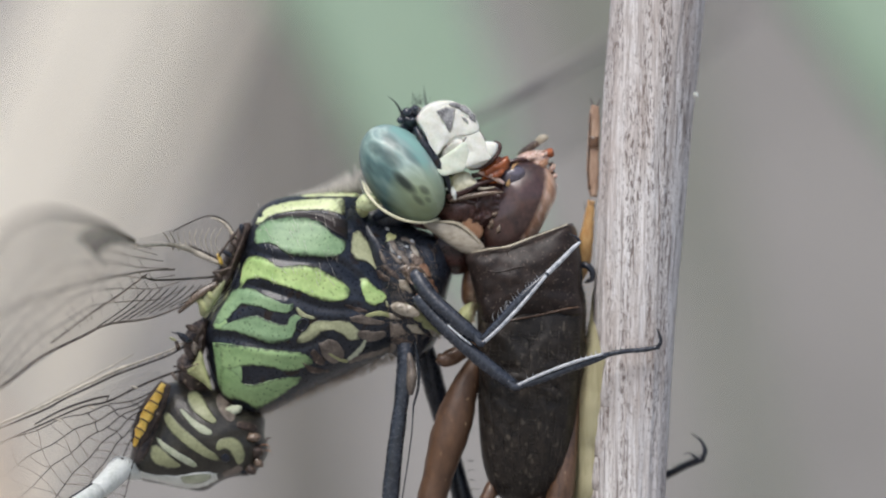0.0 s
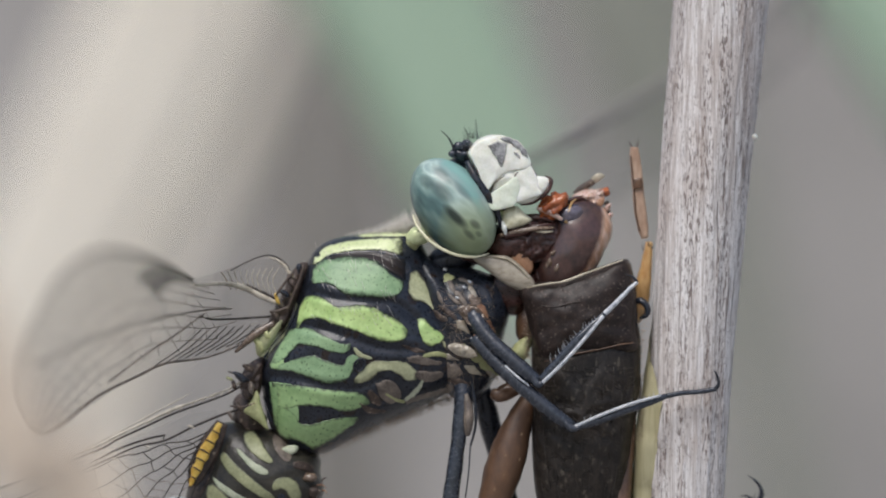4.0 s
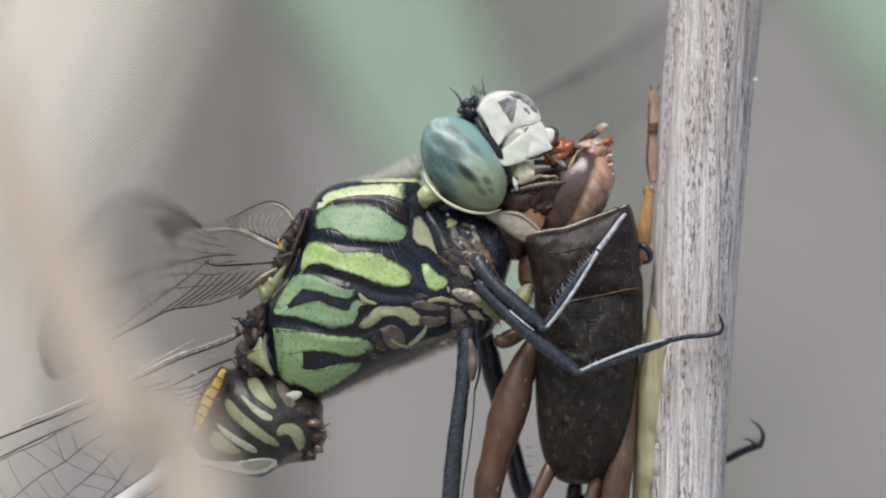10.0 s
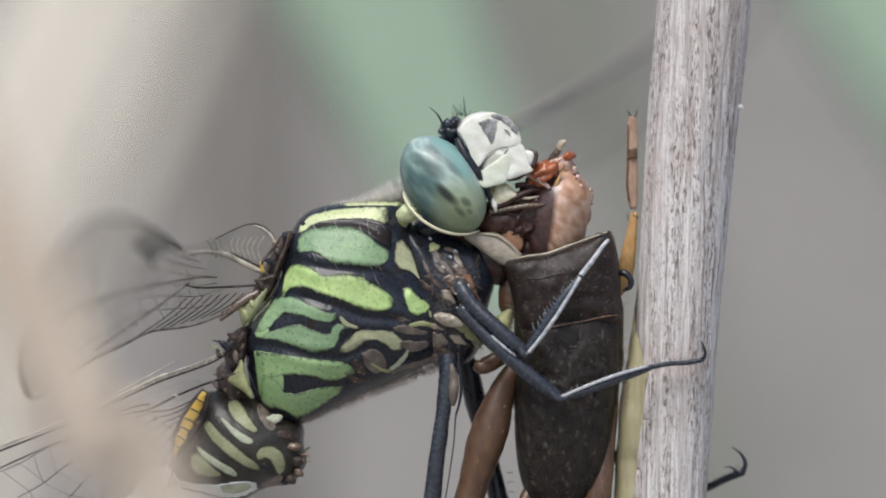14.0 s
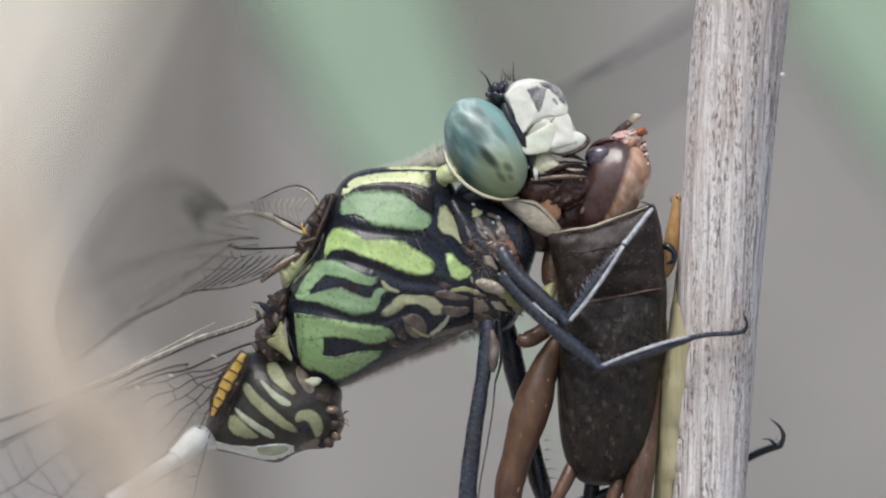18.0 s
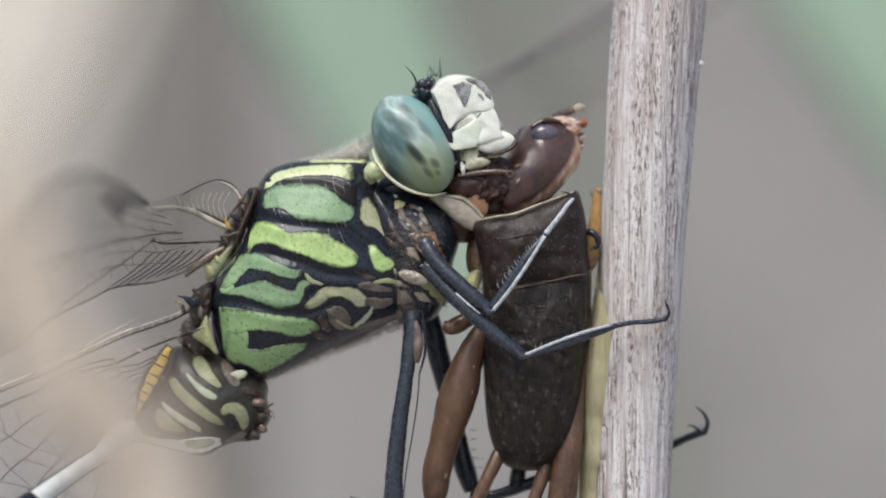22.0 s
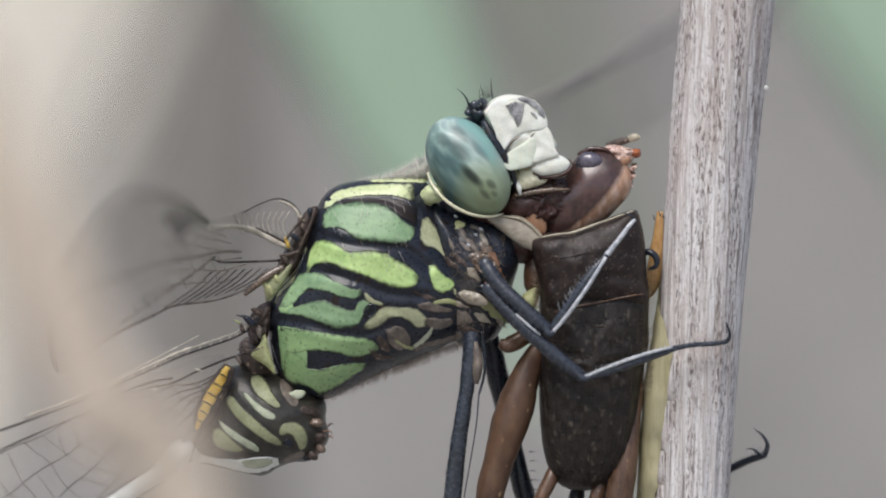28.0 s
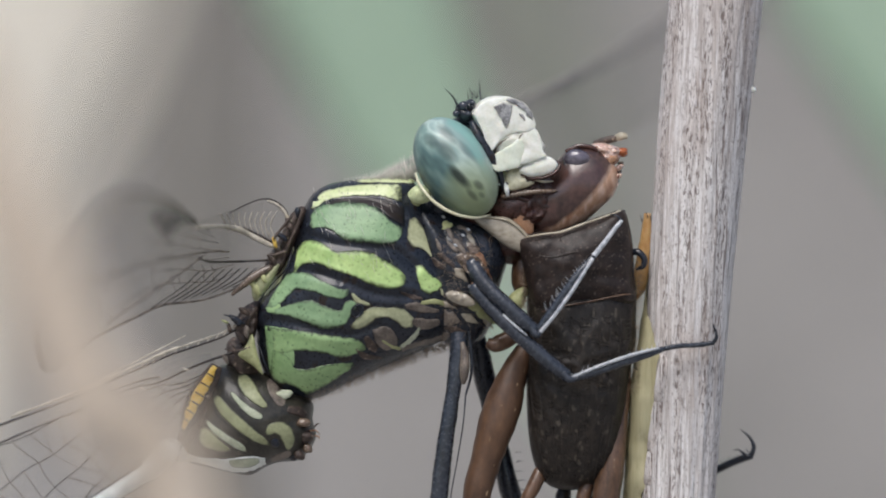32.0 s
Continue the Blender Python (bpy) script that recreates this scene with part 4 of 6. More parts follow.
    # moist folds between the coxae, running down towards the legs
    for u, v, w, ln, h, m in ((706, 360, 1.1, 20, 4, M_FOLD), (724, 384, 0.9, 22, 5, M_FOLD), (744, 372, 1.0, 16, 4, M_LABIUM), (702, 408, 0.7, 24, 4, M_ROOT), (726, 432, 0.8, 18, 6, M_LABIUM), (760, 404, 0.9, 18, 5, M_THROAT),
                              (700, 484, 0.3, 20, 4, M_LABIUM), (742, 508, 0.5, 18, 5, M_LIP), (716, 528, 0.2, 22, 5, M_ROOT), (774, 516, 0.7, 14, 4, M_LABIUM), (686, 380, 1.2, 14, 3, M_FOLD)):
        x, y = ln * math.cos(w), ln * math.sin(w)
        part("coxa_plate", band([(u - x, v - y, h * 0.4), (u - x * 0.2, v - y * 0.3, h), (u + x, v + y, h * 0.3)], NK, 1.5, 16, 8, 0.5), m, th)
    # wet glints of the neck membrane, put in as small pale beads
    for u, v in ((680, 318), (729, 362), (738, 352), (694, 330), (716, 380), (742, 452)):
        part("neck_glint", egg(u, v, NK.depth(u, v) - 2, 4, 2.5, 3, 30, seg=12), M_LEGPALE, th)
    # down: fine pale hairs along the back, the belly and the neck
    bm, back = bmesh.new(), bmesh.new()
    for i in range(2080):
        k = rnd.random()
        if i < 420:
            k = k ** 0.6
            u, v = 520 + 130 * k, 272 - 4 * k
            w, ln = -1.9 + rnd.uniform(-0.5, 0.5), rnd.uniform(14, 52) * (0.25 + 0.9 * k * k)
        elif i < 1850:
            u, v = 445 + 270 * k, 652 - 105 * k - rnd.uniform(0, 9)
            w, ln = 1.3 + rnd.uniform(-0.9, 0.7), rnd.uniform(5, 19)
        else:
            u, v = 690 + 90 * rnd.random(), 370 + 160 * rnd.random()
            w, ln = rnd.uniform(0, 6.3), rnd.uniform(8, 28)
        d = TH.depth(min(u, 700), v) * rnd.uniform(-0.5, 1.0) if i < 1850 else NK.depth(u, v) - 3
        tube([(u, v, d, 0.5 if i < 420 else 0.26), (u + ln * math.cos(w), v + ln * math.sin(w), d - rnd.uniform(-6, 6), 0.12)], 2, 3, back if i < 420 else bm)
    # hairs lying on the green plates
    for i in range(50):
        u, v = rnd.uniform(450, 625), rnd.uniform(285, 440)
        w, ln = -1.9 + rnd.uniform(-0.4, 0.4), rnd.uniform(10, 26)
        x, y = u + ln * math.cos(w), v + ln * math.sin(w)
        tube([(u, v, TH.depth(u, v) - 1, 0.36), ((u + x) / 2, (v + y) / 2, TH.depth((u + x) / 2, (v + y) / 2) - 5, 0.3), (x, y, TH.depth(x, y) - 6, 0.1)], 3, 3, back)
    tagged(part("down", back, M_DOWN, th, "fine whitish hairs"), kind="stuff")
    tagged(part("down", bm, M_HAIR, th, "fine pale hairs"), kind="stuff")


thorax()

HEAD_AT = P(655, 300, 0)


def head():
    hd = part("head", egg(742, 215, 0, 70, 66, 66, 40, lumps=0.05), M_BLACK, fly, "head with teal eyes and ivory face", origin=HEAD_AT)
    for d in (-58, 62):
        part("eye", egg(715, 240, d, 96 if d < 0 else 88, 63 if d < 0 else 56, 68, 54, seg=56), M_EYE, hd, "large teal compound eye", origin=P(714, 241, d))
        part("eye_rim", tube([(645, 254, d - 10, 1.5), (654, 274, d - 26, 2.6), (680, 302, d - 40, 2.8), (717, 321, d - 40, 2.8), (754, 326, d - 30, 2), (780, 319, d - 10, 1)], 24, 8),
             M_CREAM, hd, "pale rim behind the eye")
    part("temple", egg(655, 290, -56, 20, 17, 22, -30, lumps=0.25, grain=14), M_LEMON, hd, "pale yellow back of the head")
    part("temple", egg(645, 300, -48, 12, 16, 16, 10, lumps=0.25, grain=14), M_OLIVE, hd)
    FACE = Swell((796, 170), [(736, 144), (744, 130), (757, 118), (780, 111), (802, 115), (826, 132), (842, 160), (852, 176), (866, 190), (868, 202), (850, 215), (822, 220), (800, 228), (785, 231), (772, 207), (760, 187), (748, 166)], 84, 0, 0.2, 0,
                 groove([[(778, 214), (790, 193), (812, 178), (828, 190), (822, 208), (806, 222)]], 1.2, 3.0))
    part("face", FACE.mesh(56, 220, 1.5, 24), M_FACE, hd, "ivory-white creased face mask")
    # the face's plates: a brow block and two lobes below it, parted by creases
    brow = Swell((800, 150), [(744, 148), (747, 134), (762, 122), (783, 114), (801, 112), (816, 119), (835, 130), (848, 150), (850, 164), (838, 171), (820, 173), (806, 178), (791, 188), (781, 203), (774, 212), (767, 200), (758, 175), (749, 158)], 5, -81, 0.15, 0)
    part("face_plate", brow.mesh(30, 150, 1.8, 18), M_FACE, hd, "ivory brow plate")
    for c, outline, thick, d, m, lab in (((806, 216), [(776, 229), (782, 214), (796, 204), (811, 194), (826, 183), (833, 198), (829, 219), (823, 234), (802, 241), (785, 243)], 5, -81, M_FACEGREEN, "greenish-white lower face lobe"),
                                         ((846, 196), [(822, 179), (835, 167), (850, 165), (861, 183), (866, 203), (872, 213), (856, 220), (841, 226), (826, 227), (830, 203)], 6, -79, M_FACE, "ivory lower face lobe")):
        part("face_plate", Swell(c, outline, thick, d, 0.18, 0).mesh(16, 90, 1.2, 14), m, hd, lab)
    part("face_mark", strip([(775, 131), (786, 124), (798, 122), (810, 126)], [(782, 140), (791, 153), (799, 166), (806, 148)], brow, 2.2), M_INK, hd, "smoky grey mark on the brow")
    part("face_mark", band([(796, 117, 2.5), (814, 121, 5), (832, 132, 5), (846, 151, 2.5)], brow, 2.2, 40, 8, 0.8), M_INK, hd, "smoky dark bar on the brow")
    part("face_mark", band([(820, 140, 1.2), (828, 146, 2.2), (832, 153, 1)], brow, 2.2, 12, 6, 0.8), M_INK, hd)
    # crease shade put in as thin grey-brown lines, and one brow tick
    for rows in ([(822, 184, 1.4), (828, 176, 1.8), (838, 172, 1.0)], [(814, 138, 1.5), (820, 146, 1)], [(806, 182, 1.0), (790, 194, 1.2), (780, 210, 1.0)], [(826, 190, 1.0), (832, 206, 1.5), (828, 226, 1.6)], [(846, 158, 0.8), (858, 178, 1.4), (868, 205, 1.0)]):
        part("crease_shade_tick", tube([(u, v, FACE.depth(u, v) - 4, r * 0.8) for u, v, r in rows], 12, 5, rough=0.8), M_FOLD, hd)
    part("mandible_base", Swell((824, 254), [(800, 253), (808, 240), (826, 236), (842, 250), (854, 259), (837, 270), (808, 275)], 16, -54, 0.35, 1).mesh(12, 60, 2.0, 9), M_CREAM, hd, "cream jaw base")
    part("gula", Swell((836, 322), [(824, 306), (836, 298), (848, 298), (854, 320), (856, 346), (844, 358), (830, 346), (818, 328)], 8, -44, 0.35, 1).mesh(14, 60), M_THROAT, hd, "tan throat strut")
    part("cheek", egg(800, 256, -48, 9, 14, 14, 0), M_LEMON, hd)
    part("seam", tube([(738, 158, -70, 5), (756, 190, -78, 9), (778, 222, -80, 8), (794, 250, -70, 5), (800, 275, -60, 3)], 20, 8), M_BLACK, hd)
    part("vertex", egg(726, 148, -24, 20, 14, 34, 40, lumps=0.12, grain=9), M_BLACK, hd, "black bristly top of the head")
    part("vertex", egg(734, 134, -16, 12, 15, 26, 10, lumps=0.12, grain=9), M_BLACK, hd)
    for u, v, a in ((722, 132, 9), (732, 146, 6), (711, 146, 7), (738, 126, 6)):
        part("ocellus", egg(u, v, -52, a, a * 0.9, 7, seg=14), M_NAVY, hd, "shiny grey ocellus")
    part("antenna", tube([(718, 150, -50, 3.4), (712, 132, -56, 2.4), (703, 116, -60, 1.4), (689, 104, -62, 0.5)], 14, 6), M_BLACK, hd, "thin black bristle antenna")
    part("antenna", tube([(752, 120, 20, 2), (750, 104, 24, 1.2), (748, 84, 26, 0.4)], 10, 6), M_BLACK, hd, "thin black bristle antenna")
    bm = bmesh.new()
    rnd = random.Random(3)
    for i in range(40):
        u, v = rnd.uniform(706, 835), 0
        v = 150 - 30 * math.sin((u - 700) / 135 * math.pi) - (6 if u < 750 else 2)
        w, ln = -1.57 + rnd.uniform(-0.7, 0.7), rnd.uniform(6, 20) * (1.3 if u < 760 else 0.8)
        tube([(u, v, -30 * rnd.random(), 0.6), (u + ln * math.cos(w), v + ln * math.sin(w), -20, 0.1)], 2, 3, bm)
    tagged(part("bristles", bm, M_BLACK, hd, "short black bristles"), kind="stuff")
    LB = Swell((805, 350), [(748, 326), (785, 322), (815, 325), (846, 350), (862, 374), (846, 384), (815, 376), (780, 352)], 13, -54, 0.35, 2)
    part("labium", LB.mesh(14, 72), M_LABIUM, hd, "smooth grey-beige lower lip")
    part("labium_edge", tube([(752, 328, -58, 1), (785, 325, -64, 1.8), (815, 330, -66, 2), (842, 352, -64, 1.8), (858, 374, -58, 1)], 20, 6), M_LIP, hd)
    part("labium", egg(765, 330, -40, 40, 10, 20, 8), M_JAW, hd)
    part("mouth_bar", tube([(798, 288, -58, 4), (830, 280, -64, 4.5), (866, 274, -66, 4), (894, 272, -62, 1.5)], 16, 10, rough=0.25), M_MUD, hd, "brown jaw bar with a pale sheen")
    part("mouth_bar", tube([(800, 262, -62, 3), (806, 274, -66, 4.5), (808, 286, -64, 2)], 8, 8, rough=0.4), M_ASH, hd, "white corner of the mouth")
    part("mouth_floor", Swell((850, 290), [(796, 262), (830, 252), (870, 248), (900, 262), (905, 300), (875, 330), (822, 332), (796, 310)], 24, -36, 0.4, 1).mesh(20, 80, 7.0, 9), M_JAW, hd, "dark maroon mouth floor")
    part("gullet", egg(822, 300, -8, 58, 44, 50, -20, lumps=0.2), M_JAW, hd, "dark mouth cavity")
    return hd


HEAD = head()
LABRUM_AT = P(838, 230, -40)
LABRUM = part("labrum", Swell((858, 233), [(824, 240), (834, 227), (850, 216), (868, 213), (885, 220), (893, 231), (882, 244), (861, 250), (840, 250)], 15, -66, 0.3, 0).mesh(20, 90, 2.0, 14), M_FACE, HEAD, "white upper lip with a cream border", origin=LABRUM_AT)
part("lip_border", tube([(828, 246, -70, 1.5), (846, 253, -72, 2.4), (866, 252, -74, 2.6), (886, 245, -72, 3), (896, 232, -68, 3), (890, 222, -66, 1.5)], 24, 8, rough=0.3), M_JAW, LABRUM, "dark brown lip border")

JAW_AT = P(800, 285, -40)
JAW = part("jaw", tube([(800, 276, -58, 6), (830, 266, -62, 7), (860, 254, -62, 5), (888, 250, -58, 1.5)], 14, 10, rough=0.3), M_JAW, fly, "dark red-brown biting jaw", origin=JAW_AT)
part("tooth", tube([(846, 240, -54, 5), (866, 240, -56, 4), (886, 246, -56, 1)], 8, 8, rough=0.3), M_JAW, JAW)
part("maxilla", tube([(852, 262, -60, 2), (868, 264, -64, 2.4), (886, 262, -62, 1)], 8, 8), M_LIP, JAW)

AB = Swell((355, 700), [(317, 591), (345, 600), (394, 608), (439, 634), (470, 656), (468, 685), (476, 713), (465, 737), (445, 758), (414, 760), (386, 770), (362, 784), (332, 781), (288, 771),
                        (254, 764), (233, 750), (234, 713), (253, 668), (270, 629), (290, 599)], 92, 0, 0.45)


def abdomen():
    ab = part("abdomen", AB.mesh(48, 180), M_ABDOMEN, fly, "black abdomen base with pale bars")
    for rows, m in (([(343, 608, 9), (355, 630, 12), (371, 650, 9), (389, 666, 4)], M_BAR), ([(324, 638, 3), (344, 660, 5), (364, 676, 7), (382, 684, 4)], M_PALEBAR),
                    ([(298, 645, 6), (312, 668, 9), (336, 691, 10), (366, 715, 8), (396, 732, 4)], M_BAR), ([(281, 688, 2), (297, 705, 5), (319, 721, 6), (341, 734, 6), (353, 742, 3)], M_PALEBAR),
                    ([(388, 713, 5), (401, 702, 9), (418, 705, 12), (427, 722, 10), (426, 741, 4)], M_BAR),
                    ([(392, 616, 5), (402, 638, 9), (418, 662, 7)], M_FOLD), ([(396, 758, 4), (414, 752, 6), (432, 744, 4)], M_FOLD), ([(424, 668, 5), (444, 672, 7), (460, 680, 4)], M_ROOT), ([(300, 612, 8), (276, 650, 14), (256, 700, 14), (246, 735, 6)], M_ROOT)):
        part("bar", band([(u, v, h * 0.92) for u, v, h in rows], AB), m, ab, {M_FOLD: "grey fold", M_ROOT: "brown side"}.get(m, "pale bar"))
    for upper, lower, m, lab in (([(272, 704), (285, 703), (299, 715), (313, 729), (325, 738)], [(270, 722), (280, 735), (296, 742), (311, 743), (324, 742)], M_BAR, "pale bar"),
                                 ([(236, 744), (268, 753), (298, 757), (327, 757), (357, 752), (386, 754)], [(242, 758), (276, 765), (306, 773), (335, 779), (364, 775), (388, 764)], M_ASH, "whitish lower edge"),
                                 ([(320, 760), (337, 757), (359, 754), (378, 756)], [(324, 767), (339, 772), (361, 770), (378, 762)], M_PALEBAR, "olive patch on the lower edge")):
        part("bar", strip(upper, lower, AB, 1.4 if "patch" in lab else 0.7), m, ab, lab)
    part("spot", band([(398, 722, 4), (404, 728, 6), (408, 734, 3)], AB, 3.0), M_BLACK, ab, "dark spot")
    rnd = random.Random(5)
    for u, v, a, m in ((456, 716, 15, M_ROOT), (460, 736, 11, M_MUD), (446, 748, 12, M_ROOT), (452, 692, 13, M_MUD), (436, 752, 9, M_BLACK)):
        part("appendage", egg(u, v, -50 + rnd.uniform(-8, 8), a, a * 0.7, a * 0.8, rnd.uniform(-50, 50), seg=20, lumps=0.3, grain=12), m, ab)
    for k in (2, 4, 5, 6):
        u, v = 466 + rnd.uniform(-8, 8), 690 + k * 4
        w, ln = rnd.uniform(-0.9, 0.6), rnd.uniform(8, 30 if 2 < k < 7 else 16)
        part("tuft", tube([(u, v, -40, 1.6), (u + ln * 0.6 * math.cos(w), v + ln * 0.6 * math.sin(w), -42, 1.4), (u + ln * math.cos(w + 0.4), v + ln * math.sin(w + 0.4), -40, 0.3)], 6, 5), M_ORANGE if 2 < k < 7 else M_ROOT, ab)
    # the narrow part of the abdomen, running back and down
    seg = fly
    for rows, m, lab in (([(250, 757, -20, 6), (238, 750, -48, 13), (220, 742, -72, 22), (202, 760, -96, 20), (178, 782, -126, 17)], M_ASH, "whitish ring"),
                         ([(178, 782, -126, 17), (140, 806, -168, 16), (100, 834, -220, 17), (56, 866, -280, 19)], M_ASH, "pale slender segment"),
                         ([(56, 866, -280, 20), (-40, 925, -400, 21), (-140, 980, -500, 21)], M_BLACK, "black segment"),
                         ([(-140, 985, -500, 19), (-300, 1080, -700, 22), (-380, 1130, -800, 12)], M_BLACK, "black segment")):
        one = part("abdomen_segment", tube(rows, 16, 16), m, seg, lab)
        if m is M_ASH and "slender" in lab:
            for s in (-1, 1):
                part("dark_edge", tube([(u + s * q * 0.45, v + s * q * 0.8, d - q * 0.5, 2.2) for u, v, d, q in rows], 16, 6), M_BLACK, one)


abdomen()
# golden scale at the hind wing's base
GOLD_LINE = [(294, 587), (282, 609), (268, 633), (257, 654), (247, 676), (239, 696)]
MEMB = part("membranule", tube([(u + 7, v + 6, -74, q) for (u, v), q in zip(GOLD_LINE, (10, 16, 19, 19, 16, 8))], 18, 12, flat=0.3), M_ROOT, fly, "brown hind wing base")
part("golden_cell", tube([(u + 4, v + 8, -86, q) for (u, v), q in zip(GOLD_LINE, (5, 8, 9, 8.5, 7, 3))], 30, 10, flat=0.35, rough=0.5), M_GOLD, MEMB, "golden yellow wing cells")
for u, v in spline(GOLD_LINE, 7)[1:7]:
    part("cell_edge", tube([(u - 7, v + 2, -90, 1.0), (u + 4, v + 7, -91, 1.3), (u + 13, v + 14, -88, 0.9)], 6, 5), M_ROOT, MEMB)


# ---- legs ----
def leg(name, label, pieces):
    root = None
    for piece, rows, m in pieces:
        if root is None:
            root = part(name, tube(rows, 22, 12, rough=0.1), m, fly, label, origin=P(*rows[0][:3]))
        else:
            part(piece, tube(rows, 20, 10, rough=0.1), m, root)
    return root


def spines(root, line, side, count, length, seed, m=None):
    rnd = random.Random(seed)
    a = spline(line, count)
    for u, v, d in a:
        w = side + rnd.uniform(-0.25, 0.25)
        ln = length * rnd.uniform(0.5, 1)
        part("spine", tube([(u, v, d, 0.8), (u + ln * 0.6 * math.cos(w), v + ln * 0.6 * math.sin(w), d - 2, 0.45), (u + ln * math.cos(w + 0.2), v + ln * math.sin(w + 0.2), d - 3, 0.15)], 4, 4), m or M_LEGPALE, root)


FORE = leg("fore_leg", "blue-black fore leg with a pale-edged shin", [
    ("femur", [(742, 408, -80, 16), (768, 448, -96, 15), (800, 478, -108, 13), (835, 510, -116, 13), (858, 528, -118, 10)], M_NAVY),
    ("tibia", [(860, 530, -120, 8), (885, 495, -122, 9), (915, 450, -122, 9), (940, 418, -118, 8), (958, 396, -116, 5)], M_NAVY),
    ("tibia_edge", [(862, 534, -126, 3.5), (890, 500, -130, 3.5), (922, 455, -130, 3.5), (956, 400, -124, 3)], M_LEGPALE),
    ("tarsus", [(956, 398, -116, 5), (975, 374, -114, 4.5), (994, 348, -110, 4), (1006, 334, -104, 3)], M_LEGPALE),
    ("claw", [(1006, 334, -104, 3), (998, 326, -104, 2), (984, 322, -104, 0.6)], M_BLACK),
    ("knee", [(846, 518, -122, 6), (858, 534, -126, 7), (866, 530, -126, 4)], M_NAVY)])
spines(FORE, [(890, 475, -128), (945, 408, -122)], -2.3, 12, 14, 11)
spines(FORE, [(876, 492, -128), (898, 470, -126)], -1.9, 3, 20, 12)
MIDLEG = leg("middle_leg", "blue-black middle leg with its foot hooked on the stem", [
    ("femur", [(748, 450, -84, 15), (782, 492, -98, 13), (830, 538, -112, 13), (880, 582, -118, 13), (916, 608, -120, 10)], M_NAVY),
    ("femur_edge", [(800, 500, -112, 2), (822, 520, -124, 2), (842, 536, -126, 1.5)], M_LEGPALE),
    ("tibia", [(914, 611, -122, 8), (960, 600, -124, 7), (1010, 582, -122, 7), (1055, 566, -112, 7), (1082, 557, -104, 5)], M_NAVY),
    ("tibia_edge", [(918, 610, -128, 3), (970, 588, -132, 3), (1020, 570, -130, 3), (1072, 556, -116, 2.5)], M_LEGPALE),
    ("tarsus", [(1082, 557, -104, 5), (1110, 552, -98, 4.5), (1142, 550, -92, 4.5), (1168, 546, -88, 4)], M_NAVY),
    ("claw", [(1166, 548, -88, 4), (1173, 536, -90, 3), (1170, 522, -92, 2), (1165, 513, -92, 0.5)], M_BLACK),
    ("knee", [(905, 602, -126, 7), (918, 612, -128, 7), (932, 608, -128, 4)], M_NAVY)])
spines(MIDLEG, [(940, 598, -130), (1070, 554, -118)], -1.7, 14, 9, 13)
spines(MIDLEG, [(1085, 550, -106), (1165, 545, -92)], -1.6, 9, 7, 14, M_NAVY)
leg("hind_leg", "long blue-black hind leg hanging beside the prey", [
    ("femur", [(723, 513, -40, 17), (724, 561, -54, 17), (719, 600, -60, 15), (713, 640, -64, 13), (706, 689, -68, 14), (698, 749, -70, 15), (691, 818, -70, 16), (690, 875, -66, 18)], M_NAVY),
    ("pale_patch", [(729, 549, -66, 4), (733, 573, -70, 8), (733, 600, -72, 9), (731, 622, -70, 4)], M_FOLD),
    ("patch_edge", [(740, 529, -64, 2.5), (745, 566, -66, 3), (745, 605, -68, 2.5), (736, 640, -68, 2)], M_BLACK),
    ("tibia", [(692, 884, -66, 17), (730, 898, -60, 13), (790, 906, -50, 11), (860, 914, -44, 9), (930, 925, -30, 7)], M_NAVY),
    ("bristle", [(736, 636, -72, 1.5), (732, 689, -78, 1.2), (723, 749, -80, 1.2), (712, 813, -80, 1.1), (708, 857, -80, 0.8)], M_BLACK),
    ("spur", [(700, 886, -66, 6), (660, 872, -70, 4.5), (612, 856, -74, 0.6)], M_NAVY)])
FARHIND = leg("hind_leg", "black hind leg on the far side, gripping the prey", [
    ("femur", [(752, 540, 10, 17), (762, 580, 20, 19), (776, 640, 30, 18), (795, 720, 40, 15), (812, 800, 40, 18), (828, 846, 40, 15)], M_BLACK),
    ("tibia", [(824, 848, 40, 12), (862, 854, 40, 9), (905, 842, 36, 11), (948, 826, 30, 10), (990, 812, 20, 7)], M_BLACK),
    ("tarsus", [(905, 842, 36, 14), (908, 815, 34, 14), (915, 790, 34, 8)], M_BLACK)])
spines(FARHIND, [(824, 740, 30), (828, 840, 34)], -0.3, 6, 24, 15, M_BLACK)
spines(FARHIND, [(850, 850, 34), (980, 815, 20)], 1.9, 6, 16, 16, M_BLACK)
FARFOOT = leg("middle_leg", "black hooked foot reaching round the stem", [
    ("tarsus", [(1000, 700, 110, 9), (1090, 800, 116, 8), (1170, 770, 96, 7), (1205, 754, 70, 6.5), (1236, 743, 55, 6)], M_BLACK),
    ("claw", [(1234, 746, 55, 5.5), (1240, 728, 53, 4), (1233, 711, 52, 2.5), (1216, 697, 52, 0.5)], M_BLACK),
    ("claw", [(1226, 742, 52, 3), (1214, 733, 50, 1.6), (1202, 734, 50, 0.4)], M_BLACK)])
spines(FARFOOT, [(1185, 758, 66), (1230, 737, 52)], -1.9, 8, 9, 17, M_BLACK)


